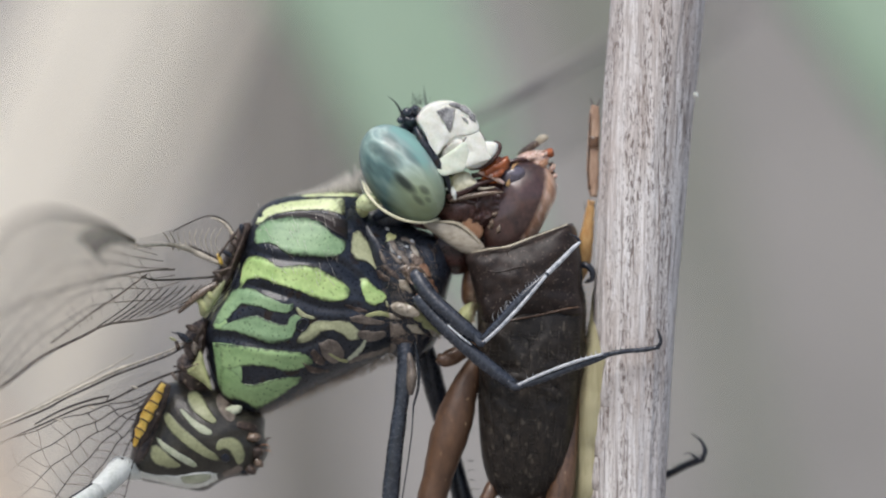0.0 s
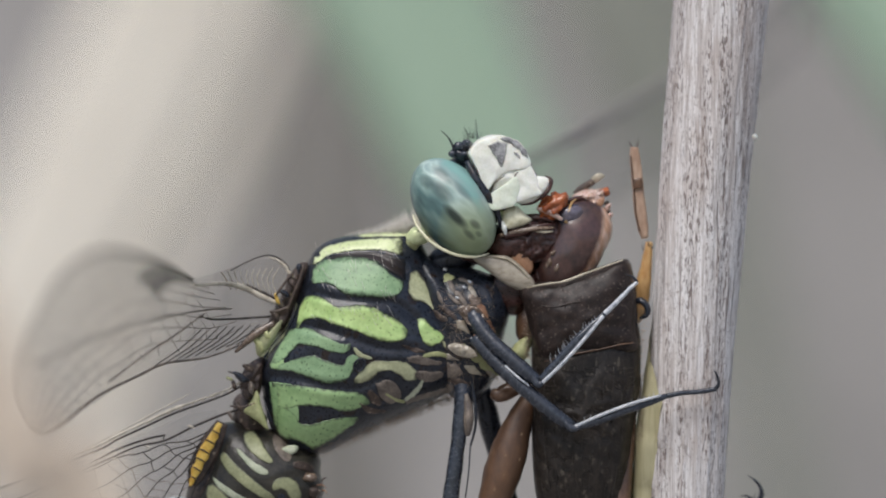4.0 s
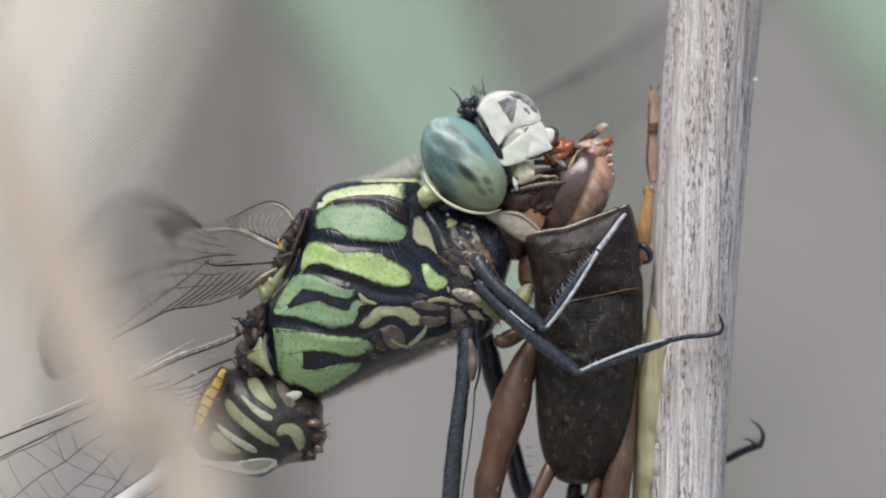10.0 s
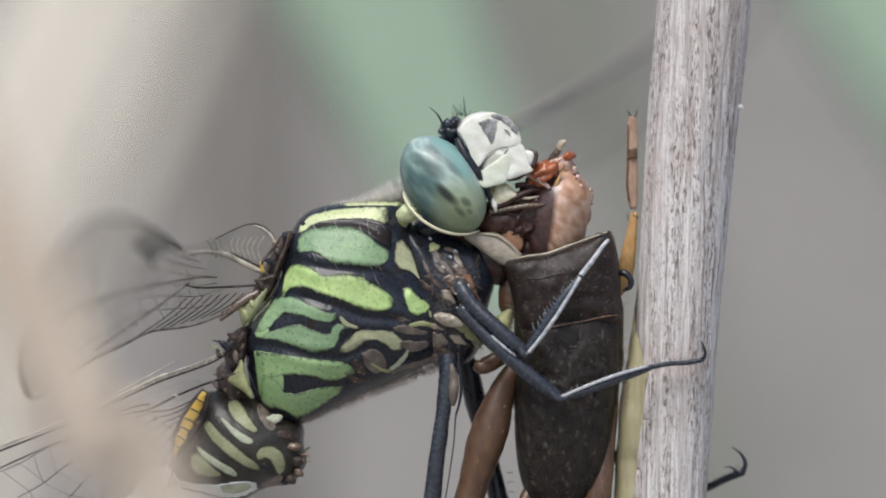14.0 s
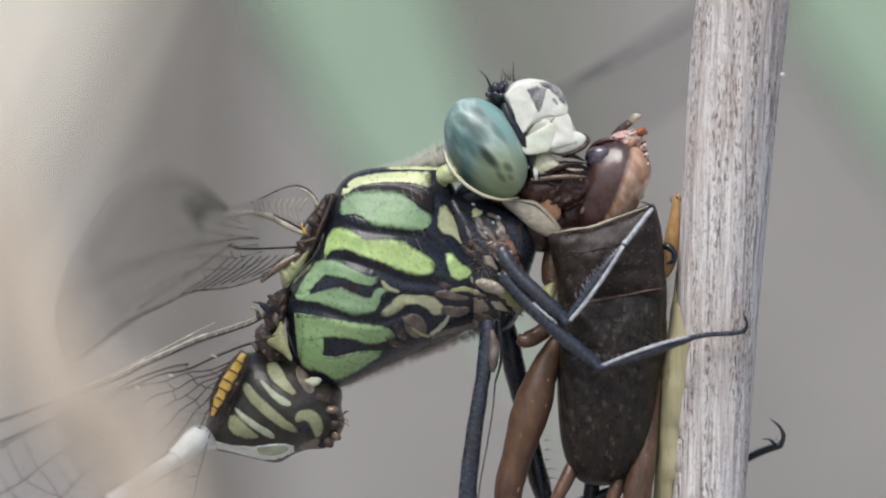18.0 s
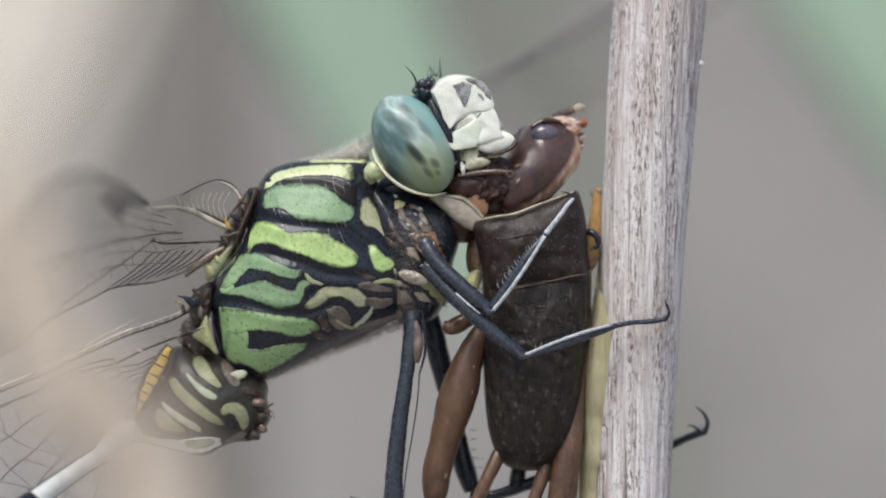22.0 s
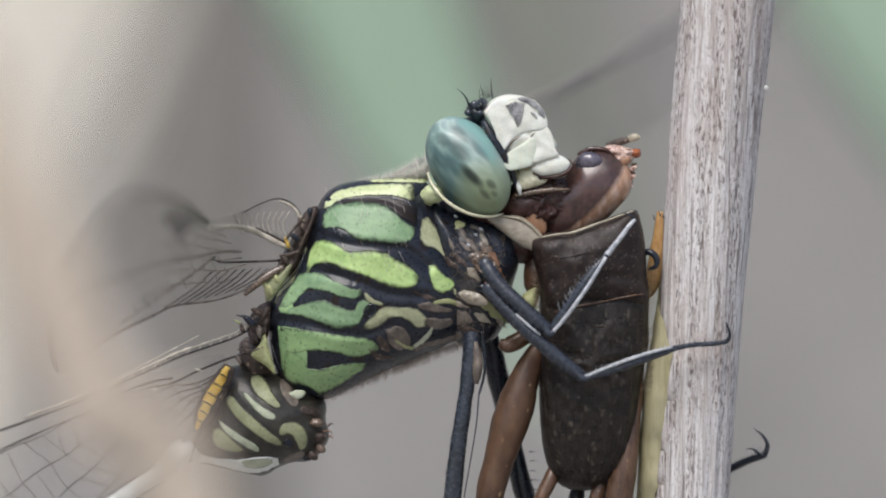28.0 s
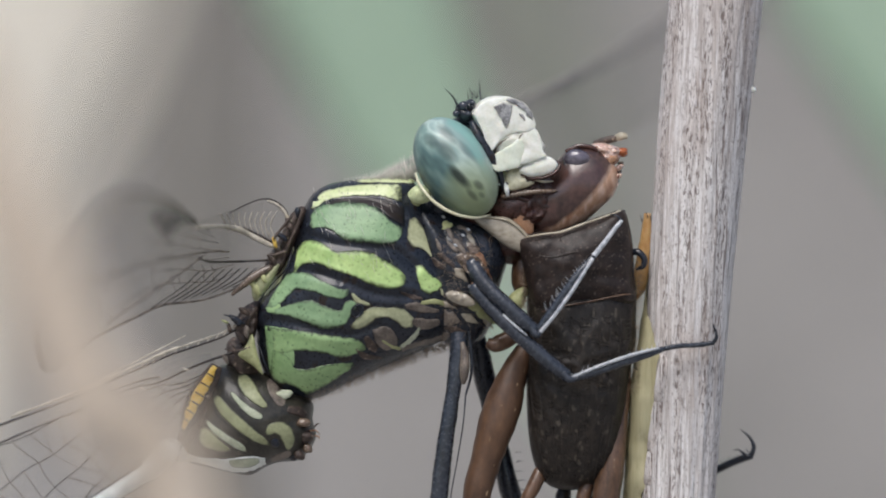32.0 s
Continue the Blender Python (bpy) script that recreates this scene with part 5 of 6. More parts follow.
# ---- wings ----
def fan_film(name, centre, outline, depth, material, parent, label):
    """A wing membrane with a given outline and a depth at every place of it."""
    sw = Swell(centre, outline, 1)
    bm = bmesh.new()
    rings, seg = 14, 84
    last = [bm.verts.new(P(*centre, depth(*centre)))]
    for i in range(1, rings + 1):
        ring = []
        for k in range(seg):
            w = 2 * math.pi * k / seg
            r = sw.radius(w) * i / rings
            u, v = centre[0] + r * math.cos(w), centre[1] + r * math.sin(w)
            ring.append(bm.verts.new(P(u, v, depth(u, v))))
        for k in range(seg):
            if len(last) == 1:
                bm.faces.new((last[0], ring[k], ring[(k + 1) % seg]))
            else:
                bm.faces.new((last[k], ring[k], ring[(k + 1) % seg], last[(k + 1) % seg]))
        last = ring
    return part(name, bm, material, parent, label), sw


def vein(root, rows, depth, m, n=18):
    part("vein", tube([(u, v, depth(u, v) - 1, r) for u, v, r in rows], n, 5), m, root)


def fore_depth(u, v):
    low = 400 + (385 - u) * 0.475
    up = max(0.0, low - v)
    k = min(1.0, max(0.0, (330 - u) / 160))
    return -64 - 4.6 * up * k - 0.25 * max(0.0, 385 - u) - 0.75 * max(0.0, 260 - u) - 2.0 * max(0.0, 60 - u)


def near_forewing():
    film, sw = fan_film("wing_membrane", (205, 425), [(-8, 602), (-24, 540), (-10, 470), (30, 395), (85, 322), (150, 290), (215, 308), (262, 340), (330, 320), (385, 302), (412, 318), (425, 350),
                                                      (410, 388), (375, 420), (330, 462), (275, 480), (205, 489), (160, 510), (90, 545), (40, 590)], fore_depth, M_FILMFORE, fly, "clear near fore wing with dark veins")
    D = fore_depth
    for rows, m in (([(427, 352, 1.5), (421, 325, 1.7), (404, 307, 1.7), (380, 301, 1.5), (350, 311, 1.3), (320, 327, 1)], M_VEIN), ([(425, 352, 3), (418, 325, 3.5), (402, 310, 3), (385, 304, 1.5)], M_VEINPALE), ([(402, 386, 4), (372, 372, 6), (345, 358, 6), (310, 350, 4), (262, 352, 3)], M_VEINPALE),
                    ([(398, 378, 2.5), (370, 364, 2.5), (345, 352, 2)], M_VEIN), ([(388, 408, 2.4), (340, 411, 2.2), (285, 412, 1.8), (268, 404, 1.2)], M_VEIN),
                    ([(320, 394, 1.6), (275, 396, 1.7), (200, 412, 1.7), (100, 442, 1.8), (10, 490, 1.8)], M_FOLD), ([(275, 402, 1.5), (225, 440, 1.7), (180, 470, 1.7), (110, 520, 1.7)], M_FOLD),
                    ([(340, 455, 1.6), (275, 479, 2), (205, 488, 2.4), (160, 509, 2.6), (88, 545, 2.6), (30, 592, 3.4), (-8, 603, 2.8), (-24, 540, 2.6), (-8, 468, 2.6), (30, 395, 3), (85, 322, 3.6), (150, 290, 4.5), (215, 308, 4.5), (262, 342, 3)], M_FOLD),
                    ([(395, 420, 7), (360, 440, 8), (325, 470, 3)], M_MUD)):
        vein(film, rows, D, m, 40 if len(rows) > 8 else 18)
    # the clouded spot near the bend of the leading edge
    part("wing_spot", tube([(262, 345, D(262, 345), 8), (225, 332, D(225, 332), 20), (200, 350, D(200, 350), 22), (215, 380, D(215, 380), 12)], 14, 8, flat=0.1), M_FILMDARK, film, "clouded grey spot")
    rnd = random.Random(21)
    for i in range(10):
        f = i / 9
        a = (395 - 125 * f, 420 + 8 * f)
        b = (345 - 160 * f, 452 + 42 * f)
        vein(film, [(a[0], a[1], 1.0), ((a[0] + b[0]) / 2 + 6, (a[1] + b[1]) / 2, 1.2), (b[0], b[1], 1.1)], D, M_VEIN, 6)
    for i in range(10):
        f = i / 9
        vein(film, [(400 - 80 * f, 372 - 12 * f, 0.9), (392 - 82 * f, 345 - 8 * f, 1), (404 - 100 * f, 322 + 6 * f, 0.8)], D, M_VEINPALE, 6)
    lead = spline([(330, 350), (262, 345), (215, 308), (150, 290), (85, 322), (30, 395), (-10, 470), (-24, 540), (-8, 602)], 44)
    trail = spline([(385, 405), (330, 462), (275, 480), (205, 489), (160, 510), (90, 545), (40, 590), (-8, 602)], 44)
    lines = [[p + (q - p) * f for p, q in zip(lead, trail)] for f in (0.0, 0.1, 0.2, 0.32, 0.45, 0.58, 0.7, 0.82, 0.92)]
    for ln in lines[1:-1]:
        vein(film, [(p[0], p[1], 0.8) for p in ln[4::5]], D, M_FOLD, 24)
    for a, b in zip(lines, lines[1:]):
        for i in range(8, 43, 2):
            if rnd.random() < 0.85:
                k = i + rnd.choice((0, 0, 1))
                vein(film, [(a[i][0], a[i][1], 0.5), (b[k][0], b[k][1], 0.5)], D, M_FOLD, 2)


near_forewing()


def hind_depth(u, v):
    return -66 - 0.25 * max(0.0, 300 - u) - 0.5 * max(0.0, -60 - u)


def near_hindwing():
    film, sw = fan_film("wing_membrane", (60, 755), [(312, 562), (200, 598), (80, 640), (-60, 692), (-250, 760), (-390, 830), (-420, 900), (-330, 960), (-150, 985), (20, 950), (130, 880), (200, 790), (245, 690), (285, 620)],
                        hind_depth, M_FILM, fly, "clear near hind wing with a net of dark veins")
    D = hind_depth
    # leading edge: a dark vein, a pale beaded one above it, and a thin loose one higher up
    lead = [(334, 530), (305, 545), (266, 559), (217, 576), (168, 598), (119, 620), (80, 640), (-60, 694), (-250, 762)]
    vein(film, [(u, v, 2.0) for u, v in lead], D, M_VEIN, 40)
    part("vein", tube([(u + 1, v - 8, D(u, v) - 2, 2.4) for u, v in lead[:8]], 60, 6, rough=1.3), M_VEINPALE, film, "pale beaded leading vein")
    vein(film, [(246, 541, 0.8), (197, 567, 1.3), (138, 598, 1.2), (60, 638, 1.0)], D, M_VEINPALE, 16)
    for p in spline(lead[:7], 15)[1:]:
        vein(film, [(p[0], p[1], 1.2), (p[0] + 6, p[1] - 12, 1.5)], D, M_VEINPALE, 3)
    vein(film, [(335, 569, 2.6), (296, 581, 2.4), (247, 601, 2.2), (198, 624, 2.2), (150, 634, 1.8), (80, 664, 1.6), (-40, 715, 1.6), (-220, 800, 1.6)], D, M_VEIN, 36)
    vein(film, [(200, 614, 1.6), (170, 620, 2.2), (119, 637, 2.0), (70, 662, 1.4)], D, M_VEIN, 14)
    vein(film, [(200, 613, 1.3), (196, 625, 1.3)], D, M_VEIN, 4)
    # highlights on the veins, put in as small pale beads
    for u, v in ((246, 600), (112, 655), (170, 634)):
        part("glint", egg(u, v, D(u, v) - 3, 7, 2, 2, 20, seg=10), M_VEINPALE, film)
    rnd = random.Random(31)
    # net: long veins fanning out from the base, joined by short cross veins
    fan = []
    for k in range(7):
        w = 2.78 - k * 0.145
        ln = 640 - k * 50
        fan.append(spline([(296, 606, 1.4), (296 + ln * 0.4 * math.cos(w + 0.07), 606 + ln * 0.4 * math.sin(w + 0.07), 1.0), (296 + ln * math.cos(w - 0.03), 606 + ln * math.sin(w - 0.03), 0.6)], 24))
        vein(film, [(p[0], p[1] + (3 if n % 2 else -3), p[2]) for n, p in enumerate(fan[-1][1::2])], D, M_VEIN, 24)
    for a, b in zip(fan, fan[1:]):
        for i in [3, 5, 7, 9] + list(range(10, 24)):
            j = min(24, max(0, i + rnd.choice((0, 1))))
            vein(film, [(*a[i][:2], 1.0 if i < 9 else 0.55), ((a[i][0] + b[j][0]) / 2 + rnd.uniform(-3, 3), (a[i][1] + b[j][1]) / 2 + rnd.uniform(-4, 4), 0.9 if i < 9 else 0.5), (*b[j][:2], 1.0 if i < 9 else 0.55)], D, M_VEIN if i < 9 else M_MUD, 3)


near_hindwing()


def far_depth(u, v):
    return 100 + 1.7 * max(0.0, u - 560)


def far_forewing():
    film, sw = fan_film("wing_membrane", (1010, 90), [(560, 272), (700, 196), (826, 124), (905, 86), (1050, -8), (1150, -78), (1245, -134), (1283, -146), (1305, -128), (1311, -92), (1277, -32), (1232, 15), (1130, 110), (980, 210), (820, 280), (640, 320)],
                        far_depth, M_FILMFAR, fly, "clear far fore wing with a dusky leading edge")
    D = far_depth
    vein(film, [(560, 273, 3), (700, 197, 4), (826, 125, 4), (905, 87, 4.4), (1050, -7, 4.4), (1150, -77, 4.4), (1245, -133, 4.6), (1283, -145, 4.6), (1304, -128, 4.4), (1310, -92, 4), (1277, -32, 3.6), (1232, 15, 3.2), (1130, 110, 2.5), (980, 210, 2)], D, M_VEINFAR, 70)
    vein(film, [(600, 270, 4), (846, 134, 5), (913, 97, 5), (1077, 4, 5), (1180, -62, 4), (1260, -112, 3)], D, M_VEINFAR, 30)
    vein(film, [(888, 104, 3), (908, 94, 6.5), (930, 80, 3)], D, M_VEINFAR, 6)
    for k in range(5):
        vein(film, [(640, 290 + 4 * k, 1.2), (860, 150 + 18 * k, 1.3), (1050, 36 + 24 * k, 1.3), (1200, -60 + 22 * k, 1.2)], D, M_VEINFAR, 20)


far_forewing()

# ---- the cricket ----
cricket = thing("cricket", P(940, 805, -30), "half-eaten dark brown cricket held against the stem", "cricket")
PRO = Swell((930, 420), [(823, 366), (855, 354), (890, 351), (934, 336), (974, 322), (1004, 311), (1013, 318), (1020, 349), (1026, 389), (1025, 433), (1030, 473), (984, 482), (924, 491), (872, 499), (851, 482), (841, 442), (831, 403)], 92, -4, 0.17, 0)
ELY = Swell((938, 590), [(850, 420), (924, 400), (1022, 410), (1033, 512), (1034, 547), (1024, 601), (1018, 660), (1008, 720), (993, 774), (968, 796), (923, 804), (889, 799), (870, 782), (855, 739), (848, 690), (844, 620), (844, 551)], 92, -4, 0.34)


def cricket_body():
    ely = part("wing_case", ELY.mesh(22, 90, 5.0, 16), M_DARKBROWN, cricket, "dark brown leathery folded wing covers")
    # the net of raised veins on the covers
    rnd = random.Random(41)
    bm, lanes = bmesh.new(), 11
    for k in range(lanes):
        f = k / (lanes - 1)
        lane = [(852 + 172 * f, 502), (853 + 166 * f, 640), (882 + 104 * f, 786)]
        here = spline(lane, 34)
        tube([(u, v, ELY.depth(u, v) + 0.2, 1.1) for u, v in here[::2]], 34, 5, bm, rough=0.8)
        if k:
            for j in range(34):
                a, b = before[j], here[j + (k % 2 if j < 33 else 0)]
                tube([(u, v, ELY.depth(u, v) + 0.3, r) for u, v, r in ((*a, 0.5), ((a[0] + b[0]) / 2 + rnd.uniform(-3, 3), (a[1] + b[1]) / 2 + rnd.uniform(-4, 6), 0.8), (*b, 0.5))], 3, 4, bm)
        before = here
    part("vein_net", bm, M_WINGVEIN, ely, "raised brown net of veins")
    pro = part("pronotum", PRO.mesh(18, 80, 5.0, 22), M_PRONOTUM, cricket, "brown-black neck shield with a pale front rim")
    part("rim", tube([(u, v + 2, PRO.depth(u, v + 9) - 3, r) for u, v, r in ((836, 362, 1.4), (866, 356, 2), (900, 351, 2), (934, 338, 2), (974, 323, 2), (1003, 312, 1.6))], 24, 6, rough=0.5), M_LIP, pro, "pale front rim")
    part("rim", tube([(u, v, min(PRO.depth(u, v), ELY.depth(u, v)) - 2, r) for u, v, r in ((868, 493, 1.0), (904, 483, 1.4), (954, 473, 1.6), (1003, 462, 1.6), (1023, 459, 1.2))], 20, 6, rough=0.5), M_BROWN, pro, "brown rear rim")
    part("side_rim", tube([(1008, 314, -30, 3), (1019, 352, -30, 3), (1025, 400, -30, 3), (1026, 450, -30, 2)], 16, 6), M_BLACK, pro)
    part("hook", tube([(1020, 388, -24, 5), (1034, 386, -32, 6.5), (1045, 396, -34, 6), (1044, 410, -34, 5), (1032, 416, -32, 2)], 16, 8, rough=0.3), M_BLACK, pro, "black hooked stub at the shield's edge")
    part("ridge", tube([(u, v, PRO.depth(u, v) + 0.3, r) for u, v, r in ((898, 362, 1.5), (904, 400, 2), (902, 440, 1.5), (896, 480, 1))], 18, 5, rough=0.8), M_PRONOTUM, pro)
    part("ridge", tube([(u, v, PRO.depth(u, v) + 0.3, r) for u, v, r in ((850, 392, 1.5), (884, 398, 2), (930, 388, 2), (975, 398, 1.2))], 18, 5, rough=0.8), M_PRONOTUM, pro)
    bm = bmesh.new()
    for i in range(320):
        if i < 130:
            u, v, w = 838 + 6 * rnd.random(), 400 + 90 * rnd.random(), 3.1
        else:
            u, v, w = 1020 + 18 * rnd.random(), 400 + 230 * rnd.random(), 0.2
        ln = rnd.uniform(5, 15)
        w += rnd.uniform(-0.9, 0.9)
        tube([(u, v, -40, 0.4), (u + ln * math.cos(w), v + ln * math.sin(w), -44, 0.1)], 2, 3, bm)
    tagged(part("hairs", bm, M_HAIR, cricket, "short pale hairs"), kind="stuff")
    # legs
    leg_rows = (
        ("hind_femur", [(843, 549, -26, 12), (830, 581, -30, 21), (817, 615, -34, 27), (805, 655, -36, 33), (790, 704, -38, 32), (776, 754, -38, 27), (764, 798, -40, 26), (760, 843, -40, 22), (761, 861, -40, 13)], M_THIGH, "speckled amber-brown hind thigh"),
        ("hind_tibia", [(768, 868, -38, 13), (790, 880, -36, 15), (830, 896, -30, 14), (900, 905, -24, 14), (950, 903, -20, 12), (966, 901, -20, 4)], M_BROWN, ""),
        ("cercus", [(884, 748, -6, 8), (872, 774, -24, 13), (852, 815, -36, 12), (828, 862, -40, 11), (792, 902, -42, 9)], M_BROWN, "thin brown tail feeler"),
        ("cercus", [(958, 766, -6, 8), (954, 792, -26, 13), (942, 830, -34, 12), (926, 872, -38, 11), (910, 910, -40, 9)], M_BROWN, "thin brown tail feeler"),
        ("hind_femur", [(1019, 542, -10, 6), (1017, 601, -19, 10), (1008, 680, -29, 15), (996, 759, -40, 22), (986, 818, -42, 25), (982, 868, -42, 26), (982, 898, -42, 20), (982, 915, -42, 6)], M_BROWN, "red-brown thigh pressed against the stem"),
        ("middle_leg", [(838, 520, -20, 14), (812, 540, -40, 15), (788, 552, -50, 14), (774, 548, -50, 8)], M_BROWN, ""),
        ("fore_leg", [(846, 372, 4, 14), (840, 396, -4, 20), (836, 424, -8, 22), (832, 448, -8, 17), (830, 464, -6, 6)], M_BROWN, "brown fore leg stump"),
    )
    for name, rows, m, lab in leg_rows:
        part(name, tube(rows, 26, 14, rough=0.08), m, cricket, lab)
    part("scrap", egg(826, 472, -30, 16, 22, 12, 30, lumps=0.4), M_OLIVE, cricket, "pale green scrap")


cricket_body()
part("collar", egg(918, 374, -18, 70, 20, 48, -15, lumps=0.1, grain=20), M_JAW, cricket, "dark brown neck fold")
FLEG_AT = P(1034, 410, 20)
FLEG = part("fore_leg", tube([(1002, 436, 40, 13), (1026, 404, 26, 15), (1036, 360, 14, 13), (1042, 318, 12, 9), (1046, 284, 12, 6)], 22, 12, flat=0.6, rough=0.12), M_AMBER, cricket, "amber fore leg beside the stem", origin=FLEG_AT)
for u, v in ((1036, 292), (1046, 286), (1052, 290)):
    part("spur", tube([(u, v + 6, 6, 1.4), (u - 3, v - 5, 4, 0.3)], 3, 4), M_ROOT, FLEG)
SHIN_AT = P(1046, 276, 12)
SHIN = part("fore_shin", tube([(1046, 278, 12, 6), (1045, 258, 12, 9.5), (1044, 225, 12, 10.5), (1046, 180, 12, 10), (1047, 140, 12, 9.5), (1048, 122, 12, 8), (1049, 117, 12, 5.5)], 22, 12, flat=0.4, rough=0.15), M_SHIN, cricket,
            "amber fore shin sticking up beside the stem", origin=SHIN_AT)
part("shin_edge", tube([(1039, 264, 7, 1.6), (1036, 235, 7, 1.8), (1038, 200, 7, 1.8), (1040, 130, 7, 1.5)], 12, 6), M_BROWN, SHIN)
part("shin_band", tube([(1046, 190, 7, 9), (1046, 182, 7, 9.5), (1046, 172, 7, 9)], 6, 10, flat=0.4), M_BROWN, SHIN, "brown band on the shin")
for du in (-5, 5):
    part("claw", tube([(1049 + du * 0.6, 119, 12, 1.6), (1049 + du * 1.4, 110, 12, 1.2), (1049 + du * 1.8, 104, 12, 0.3)], 6, 5), M_ROOT, SHIN)

CH_AT = P(905, 300, -24)


def cricket_head():
    # a wedge-shaped capsule: broad at the neck, narrowing to the mouth
    cap = Swell((922, 284), [(842, 356), (834, 318), (842, 290), (868, 258), (890, 234), (904, 218), (920, 209), (949, 208), (971, 217), (990, 236), (998, 264), (990, 292), (970, 312), (918, 352), (880, 366)], 64, -24, 0.42, 1)
    hd = part("head", cap.mesh(40, 150, 1.5, 30, 0.9), M_HEADCAP, cricket, "glossy brown torn cricket head", origin=CH_AT)
    for d in (-66, 24):
        part("eye", egg(927, 229, d, 24, 17, 15, 4, lumps=0.06), M_LENS, hd, "shiny dark eye with a lavender sky sheen in its colour")
        part("eye_rim", tube([(903, 226, d + 8, 2), (909, 243, d - 6, 2.6), (928, 250, d - 9, 2.6), (947, 244, d - 6, 2.4), (956, 226, d + 6, 2)], 20, 6, rough=0.4), M_BLACK, hd)
    part("brow", tube([(908, 216, -48, 4), (930, 207, -50, 5), (954, 210, -50, 4), (968, 222, -50, 2)], 16, 8, rough=0.3), M_SKULL, hd)
    # chewed notches near the neck
    rnd = random.Random(51)
    for u, v, a in ((858, 292, 8), (870, 278, 6), (864, 304, 5)):
        part("tissue", egg(u, v, cap.depth(u, v) - 1, a * 1.2, a * 0.7, 4, rnd.uniform(-60, 60), seg=20, lumps=0.7, grain=7), M_MUD, hd, "chewed moist tissue")
    # mouth: face plate, upper lip with a red tip, feelers
    part("lip_plate", Swell((978, 222), [(950, 208), (962, 203), (978, 204), (996, 211), (1008, 217), (1004, 230), (992, 243), (976, 238), (960, 224)], 26, -26, 0.4, 1, groove([[(954, 214), (976, 222), (1000, 224)], [(982, 206), (986, 222), (988, 240)]], 4, 3)).mesh(16, 60, 4.0, 7), M_FLESH, hd, "pinkish lip plate")
    part("lip_plate", egg(1006, 221, -30, 11, 8, 14, 10, lumps=0.3, grain=7), M_BLOOD, hd, "orange-red mouth corner")
    part("lip_plate", egg(984, 236, -40, 16, 9, 14, -40, lumps=0.3, grain=8), M_ORANGE, hd, "tan soft mouth fold")
    part("palp", tube([(958, 205, -20, 5), (978, 199, -22, 6.5), (998, 196, -24, 6)], 14, 8, flat=0.6, rough=0.2), M_ROOT, hd, "dusky mouth feeler")
    part("palp", tube([(996, 196, -24, 5.5), (1008, 193, -26, 7), (1018, 195, -26, 3)], 10, 8, flat=0.5), M_LIP, hd, "pale feeler tip")
    for u, v, a in ((1000, 248, 7), (996, 264, 7), (992, 279, 5)):
        part("palp", egg(u, v, -34, a * 1.2, a * 0.7, a, -30, seg=16, lumps=0.3, grain=8), M_FLESH, hd, "pale short feeler")
        part("palp_joint", egg(u + 3, v - 8, -30, a * 0.8, a * 0.4, a * 0.7, -10, seg=12), M_ROOT, hd)
    # torn flaps and moist shreds on the open front and the far side
    made = 0
    while made < 18:
        w, rho, y = rnd.uniform(-0.6, 0.9), rnd.uniform(0.5, 0.9), rnd.uniform(0.1, 1.0)
        r = cap.radius(w) * rho
        u, v = 922 + r * math.cos(w), 284 + r * math.sin(w)
        if v < 240:
            continue
        made += 1
        d = -24 + 54 * math.sqrt(max(0.0, 1 - rho * rho)) * y
        ln, q = rnd.uniform(4, 9), w + rnd.uniform(-0.9, 0.9)
        part("flap", tube([(u - 6 * math.cos(q), v - 6 * math.sin(q), d, 5), (u, v, d + 2, rnd.uniform(4, 7)), (u + ln * math.cos(q + 0.6), v + ln * math.sin(q + 0.6), d + y * 6, rnd.uniform(1, 3))], 8, 8, flat=rnd.uniform(0.4, 0.8), rough=0.8),
             rnd.choice((M_FLESH, M_FLESH, M_ORANGE, M_BLOOD, M_SHIN)), hd)
    for u, v, d, a, m in ((956, 262, 22, 17, M_FLESH), (966, 285, 16, 15, M_FLESH), (950, 305, 16, 14, M_ORANGE), (972, 258, 6, 11, M_ORANGE), (944, 240, 26, 15, M_BLOOD), (940, 296, 30, 18, M_FLESH)):
        part("tissue", egg(u, v, d, a * 1.2, a * 0.6, a * 0.9, rnd.uniform(-80, 10), seg=24, lumps=0.7, grain=8), m, hd, "torn moist tissue")
    return hd


CHEAD = cricket_head()


MORSEL_AT = P(880, 216, -30)
MORSEL = part("morsel", egg(886, 216, -46, 28, 19, 26, -30, lumps=0.5, grain=10), M_BLOOD, cricket, "orange-red torn morsel in the jaws", origin=MORSEL_AT)
part("fibre", tube([(858, 216, -58, 4), (876, 226, -62, 5), (898, 244, -60, 3)], 10, 8, rough=0.3), M_FLESH, MORSEL, "pale pink fibre")
part("fibre", tube([(886, 226, -56, 3), (896, 208, -58, 3), (903, 198, -56, 1)], 8, 6, rough=0.4), M_FLESH, MORSEL)
part("fibre", tube([(902, 250, -54, 4), (910, 234, -56, 4), (918, 218, -54, 2), (928, 212, -52, 0.6)], 8, 6, rough=0.4), M_AMBER, MORSEL)


def about(ob, at, du, dv, roll, yaw=0.0, back=0.0):
    """A pose of a part in its thing's space: shifted in the plan and away from the camera, turned in the picture plane and about its upright axis."""
    base = ORIGIN[ob.parent.name]
    return Matrix.Translation((at - base) + Vector((du * S, back * S, -dv * S))) @ pose(0, 0, 0, 0, -roll, yaw)


# how the dragonfly's body sinks and tilts about its feet: seconds, lowering, roll
BODY = ((0, 0, 1.2), (4.5, 0, 1.3), (6.5, 0, 1.2), (10, 0, 1.1), (14.5, 0, 1.2), (16.5, 0, 0), (25.5, 0, 0), (27.5, -2, 0.6), (32, -2, 0.6))
